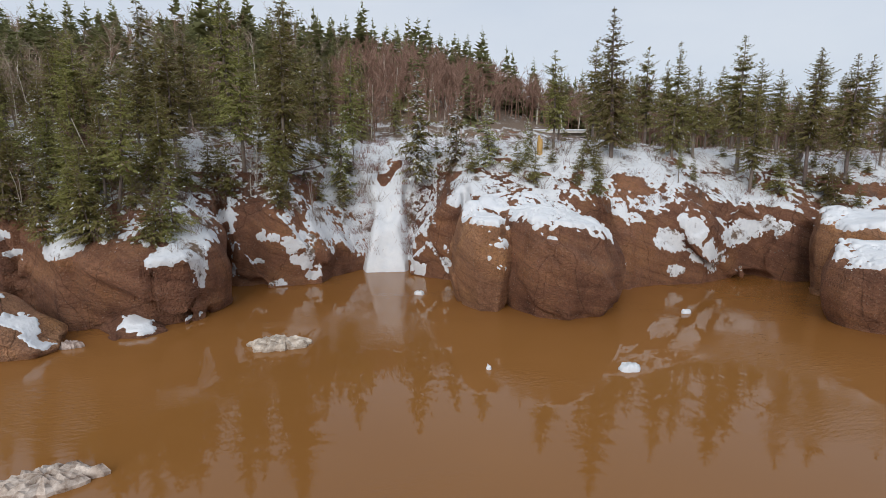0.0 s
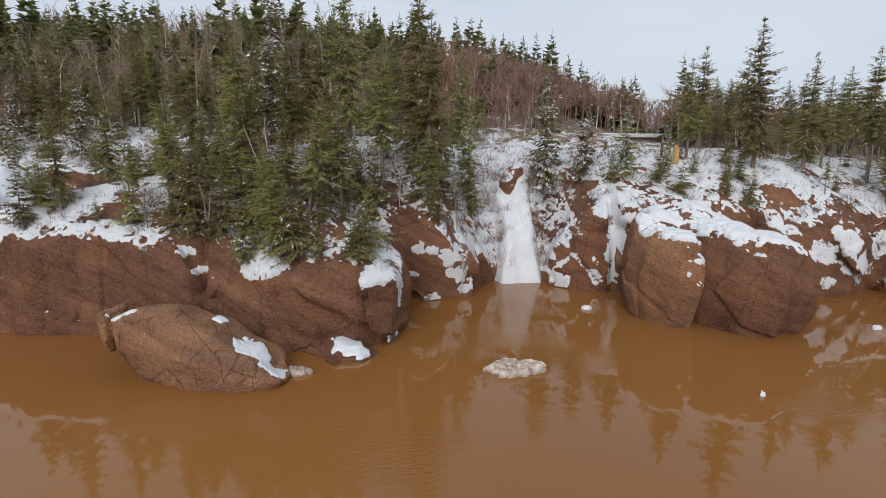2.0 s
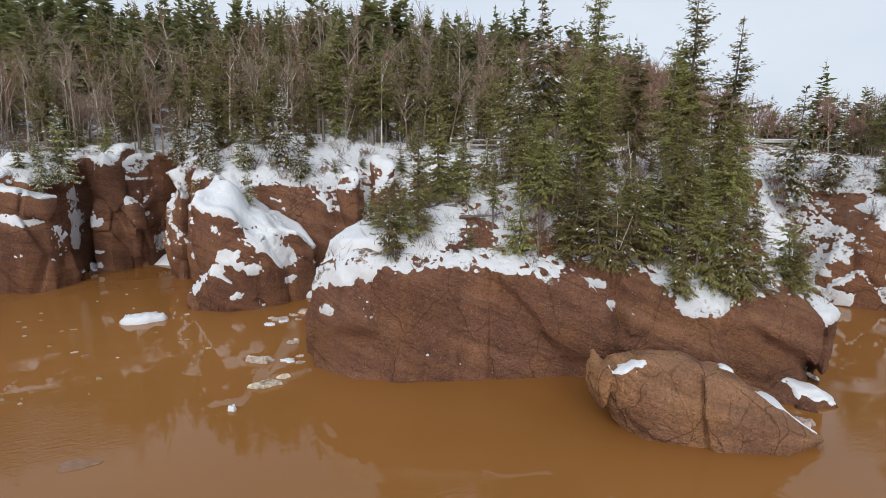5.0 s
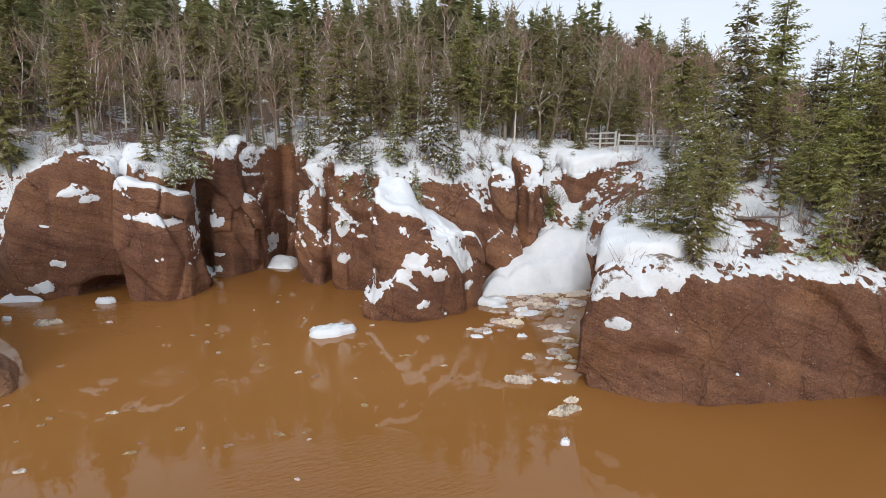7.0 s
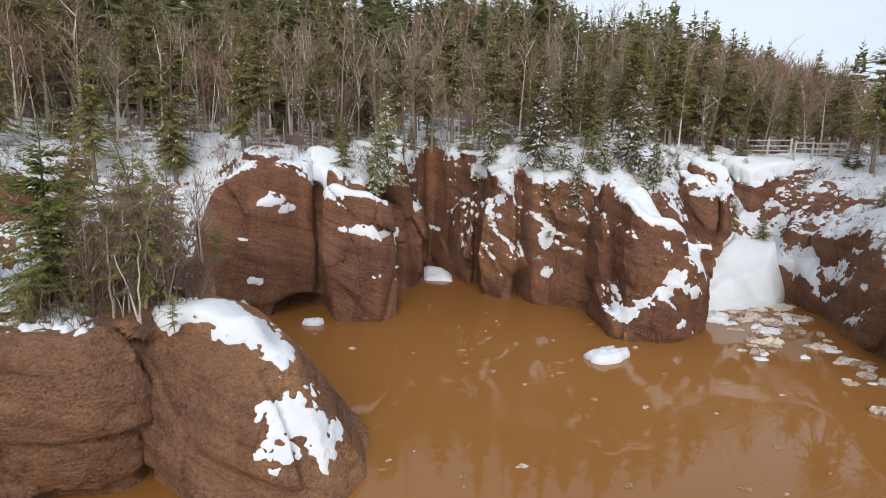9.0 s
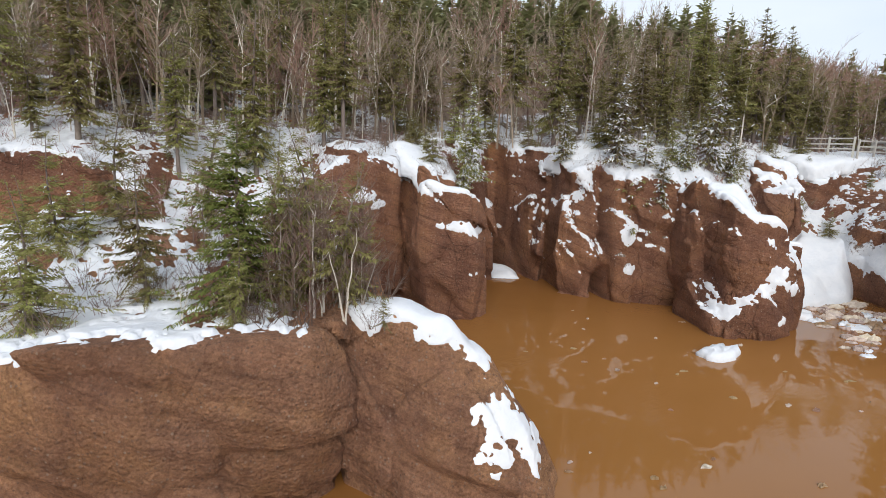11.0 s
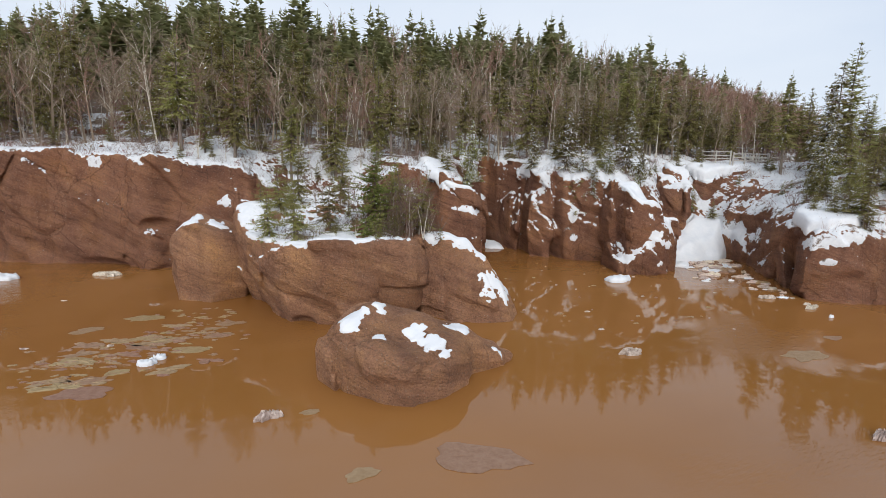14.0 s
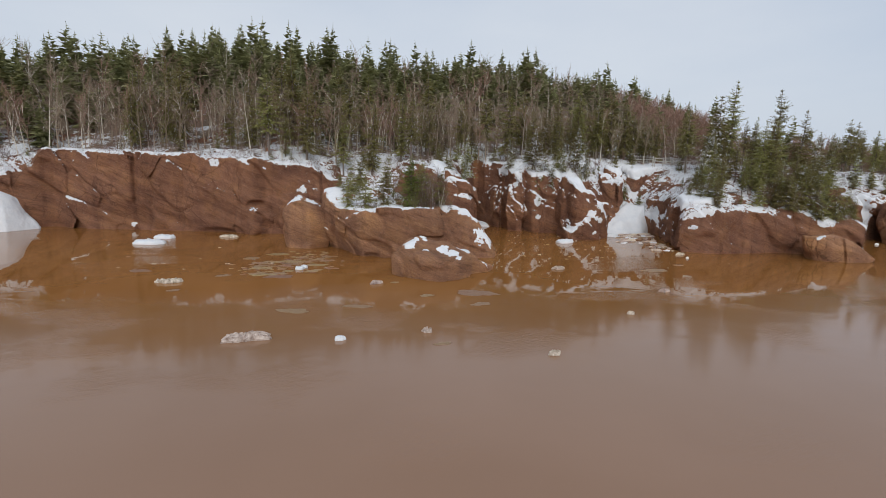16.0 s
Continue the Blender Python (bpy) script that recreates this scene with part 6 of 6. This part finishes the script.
for k in range(290):
    u, v = rnd.rand(), rnd.normal(0, 1)
    if k < 230:
        x, y = -84.29 + 6.66 * u + 1.3 * v, 23.17 + 9.34 * u + rnd.normal(0, 1.3) - 0.5 * v
        size = rnd.uniform(0.15, 0.55) if rnd.rand() < 0.85 else rnd.uniform(0.7, 1.6)
    else:
        x, y = -96.65 + 13.88 * u + 1.2 * v, 9.16 + 15.38 * u + rnd.normal(0, 1.6)
        size = rnd.uniform(0.3, 1.7)
    if shore_distance(x, y) < -1 and not (-82.8 < x < -76.4 and y > 35) and not (x > -77.7 and y > 28.9):
        floe("thin_ice", x, y, size, rnd.uniform(0.012, 0.03), 1000 + k, MUDDY_ICE, "thin sheet of muddy ice lying flat on the water", 0.6, 0.5, "thin ice sheets")
for k in range(105):
    x, y = (rnd.uniform(-97, -40), rnd.uniform(8, 40)) if k < 60 else (rnd.uniform(-66, -37), rnd.uniform(27, 47))
    if shore_distance(x, y) < -1.5 and not (-78 < x < -60 and 17 < y < 37):
        floe("ice_crumb", x, y, rnd.uniform(0.10, 0.4), rnd.uniform(0.015, 0.05), 800 + k, (MUDDY_ICE, MUDDY_ICE, ICE)[k % 3], "small crumb of drifting ice", 0.4, 0.6, "ice crumbs")


# ---- what people built on the plateau ----
WALL = plain_material("weathered_grey_boards", (0.24, 0.22, 0.20), (0.40, 0.38, 0.35), 4.0, 0.8, 0.0, 0.2, (1, 1, 0.2))
TRIM = plain_material("pale_painted_wood", (0.50, 0.48, 0.45), (0.66, 0.64, 0.60), 5.0, 0.7, 0.0, 0.1)
GLASS = plain_material("dark_window_glass", (0.05, 0.06, 0.07), (0.09, 0.10, 0.12), 1.0, 0.08, 0.0, 0.0)
RAILWOOD = plain_material("silvered_rail_wood", (0.34, 0.31, 0.27), (0.55, 0.52, 0.47), 8.0, 0.85, 0.1, 0.2, (1, 1, 0.2))
SPLIT = plain_material("fresh_split_wood", (0.42, 0.24, 0.07), (0.66, 0.43, 0.16), 9.0, 0.8, 0.0, 0.4, (1, 1, 0.15))


def part(name, bm, mat, parent, label=""):
    me = bpy.data.meshes.new(name)
    bm.to_mesh(me)
    bm.free()
    me.materials.append(mat)
    ob = new(name, me)
    ob.parent = parent
    return tagged(ob, label)


def box(x0, y0, z0, x1, y1, z1, bevel=0.02):
    bm = bmesh.new()
    bmesh.ops.create_cube(bm, size=1, matrix=Matrix.Translation(((x0 + x1) / 2, (y0 + y1) / 2, (z0 + z1) / 2)) @ Matrix.Diagonal((x1 - x0, y1 - y0, z1 - z0, 1)))
    if bevel:
        bmesh.ops.bevel(bm, geom=bm.edges[:], offset=bevel, segments=1, affect="EDGES")
    return bm


def low_building(x, y, z, wide, deep, high):
    b = tagged(new("low_building"), "low grey building with a flat snow-covered roof", "building")
    b.location = (x, y, z)
    part("wall", box(0, 0, -1.0, wide, deep, high), WALL, b)
    part("roof", box(-0.6, -0.7, high + 0.004, wide + 0.6, deep + 0.6, high + 0.28), TRIM, b, "pale fascia of the flat roof")
    bm = box(-0.5, -0.6, high + 0.286, wide + 0.5, deep + 0.5, high + 0.5, 0.1)
    part("roof_snow", bm, SNOW, b, "smooth snow lying on the roof")
    for k in range(5):
        w0 = 1.0 + k * (wide - 2.0) / 5
        w = part("window", box(w0, -0.05, 0.9, w0 + 1.5, -0.004, 1.9), TRIM, b)
        part("pane", box(w0 + 0.08, -0.07, 0.98, w0 + 1.42, -0.054, 1.82, 0), GLASS, w)
    return b


low_building(10.0, 73.0, 9.6, 13.5, 6.0, 2.3)
shed = low_building(0.5, 76.0, 10.2, 6.0, 5.0, 2.0)


def rail_run(x0, y0, x1, y1, n):
    """A lookout's rail of posts, two rails and pickets."""
    r = tagged(new("lookout_railing"), "weathered wooden railing round a lookout above the snow", "railing")
    z0, z1 = float(ground_height(x0, y0)[0]), float(ground_height(x1, y1)[0])
    z = max(z0, z1)
    ln = math.hypot(x1 - x0, y1 - y0)
    r.matrix_basis = pose(x0, y0, z, 0, 0, math.degrees(math.atan2(y1 - y0, x1 - x0)))
    for k in range(n + 1):
        u = ln * k / n
        part("post", box(u - 0.07, -0.07, -0.8, u + 0.07, 0.07, 1.25), RAILWOOD, r)
    for h in (0.25, 0.62, 1.05):
        part("rail", box(0.08, -0.03, h, ln - 0.08, 0.03, h + 0.11), RAILWOOD, r)
    return r


rail_run(-26.0, 50.6, -21.6, 50.2, 3)
rail_run(-21.4, 50.3, -20.6, 53.8, 2)
rail_run(-26.1, 50.9, -27.2, 54.2, 2)
rail_run(-20.2, 53.9, -13.5, 54.8, 4)


def stump(x, y, high, rad, seed, mat, label, lean=0.0):
    """A snapped trunk with a splintered top."""
    r = np.random.RandomState(seed)
    n, v, f = 10, [], []
    for k, t in enumerate((0, 0.35, 0.7, 1.0)):
        for j in range(n):
            a = j * 2 * np.pi / n
            w = rad * (1.15 - 0.25 * t) * r.uniform(0.88, 1.1)
            v.append((np.cos(a) * w + lean * t * high, np.sin(a) * w, high * t - 0.3 + (r.uniform(-0.5, 0.2) * high * 0.4 if k == 3 else 0)))
    v.append((lean * high, 0, high * 0.55))
    for k in range(3):
        f += [(k * n + j, k * n + (j + 1) % n, (k + 1) * n + (j + 1) % n, (k + 1) * n + j) for j in range(n)]
    f += [(3 * n + j, 3 * n + (j + 1) % n, 4 * n) for j in range(n)]
    ob = new("broken_stump", mesh_from("broken_stump", v, f, [mat], None, False))
    ob.location = (x, y, float(ground_height(x, y)[0]))
    return tagged(ob, label, "tree stump")


stump(7.4, 41.2, 1.6, 0.22, 901, SPLIT, "snapped trunk with fresh yellow splintered wood")
stump(7.0, 42.8, 2.2, 0.10, 902, BARK, "thin grey snapped trunk standing in snow")
stump(26.9, 41.0, 1.8, 0.2, 903, BARK, "weathered broken trunk on the snowy bank", 0.25)
stump(-62.6, 52.0, 0.5, 0.18, 904, BARK, "short sawn stump in the snow")


def fallen_log(x, y, z, ln, rad, turn, tilt, seed):
    r = np.random.RandomState(seed)
    u = np.linspace(0, 1, 6)
    pl = Pile()
    pl.add(*tube(np.stack([u * ln, r.normal(0, 0.05, 6), r.normal(0, 0.04, 6)], 1), rad * (1 - 0.6 * u), 6))
    for k in range(7):
        t = r.uniform(0.2, 1)
        q = np.array((t * ln, 0, 0))
        pl.add(*tube([q, q + r.normal(0, 0.35, 3)], (0.02, 0.006), 3))
    ob = new("fallen_log", pl.mesh("fallen_log", [BARK]))
    ob.matrix_basis = pose(x, y, z, 0, tilt, turn)
    return tagged(ob, "fallen dead trunk with broken twigs on the slope", "log")


for k in range(12):
    x, y = rnd.uniform(-36, -10), rnd.uniform(31, 44)
    if shore_distance(x, y) > 2:
        fallen_log(x, y, float(ground_height(x, y)[0]) + 0.12, rnd.uniform(1.5, 4), 0.08, rnd.uniform(0, 360), rnd.uniform(-12, 4), 920 + k)
for x, y, turn in ((-64.0, 51.5, 160), (-50.2, 54.4, 40), (27.5, 39.5, 190), (-72.0, 53.0, 20)):
    fallen_log(x, y, float(ground_height(x, y)[0]) + 0.1, 2.4, 0.07, turn, -4, 940 + int(x))
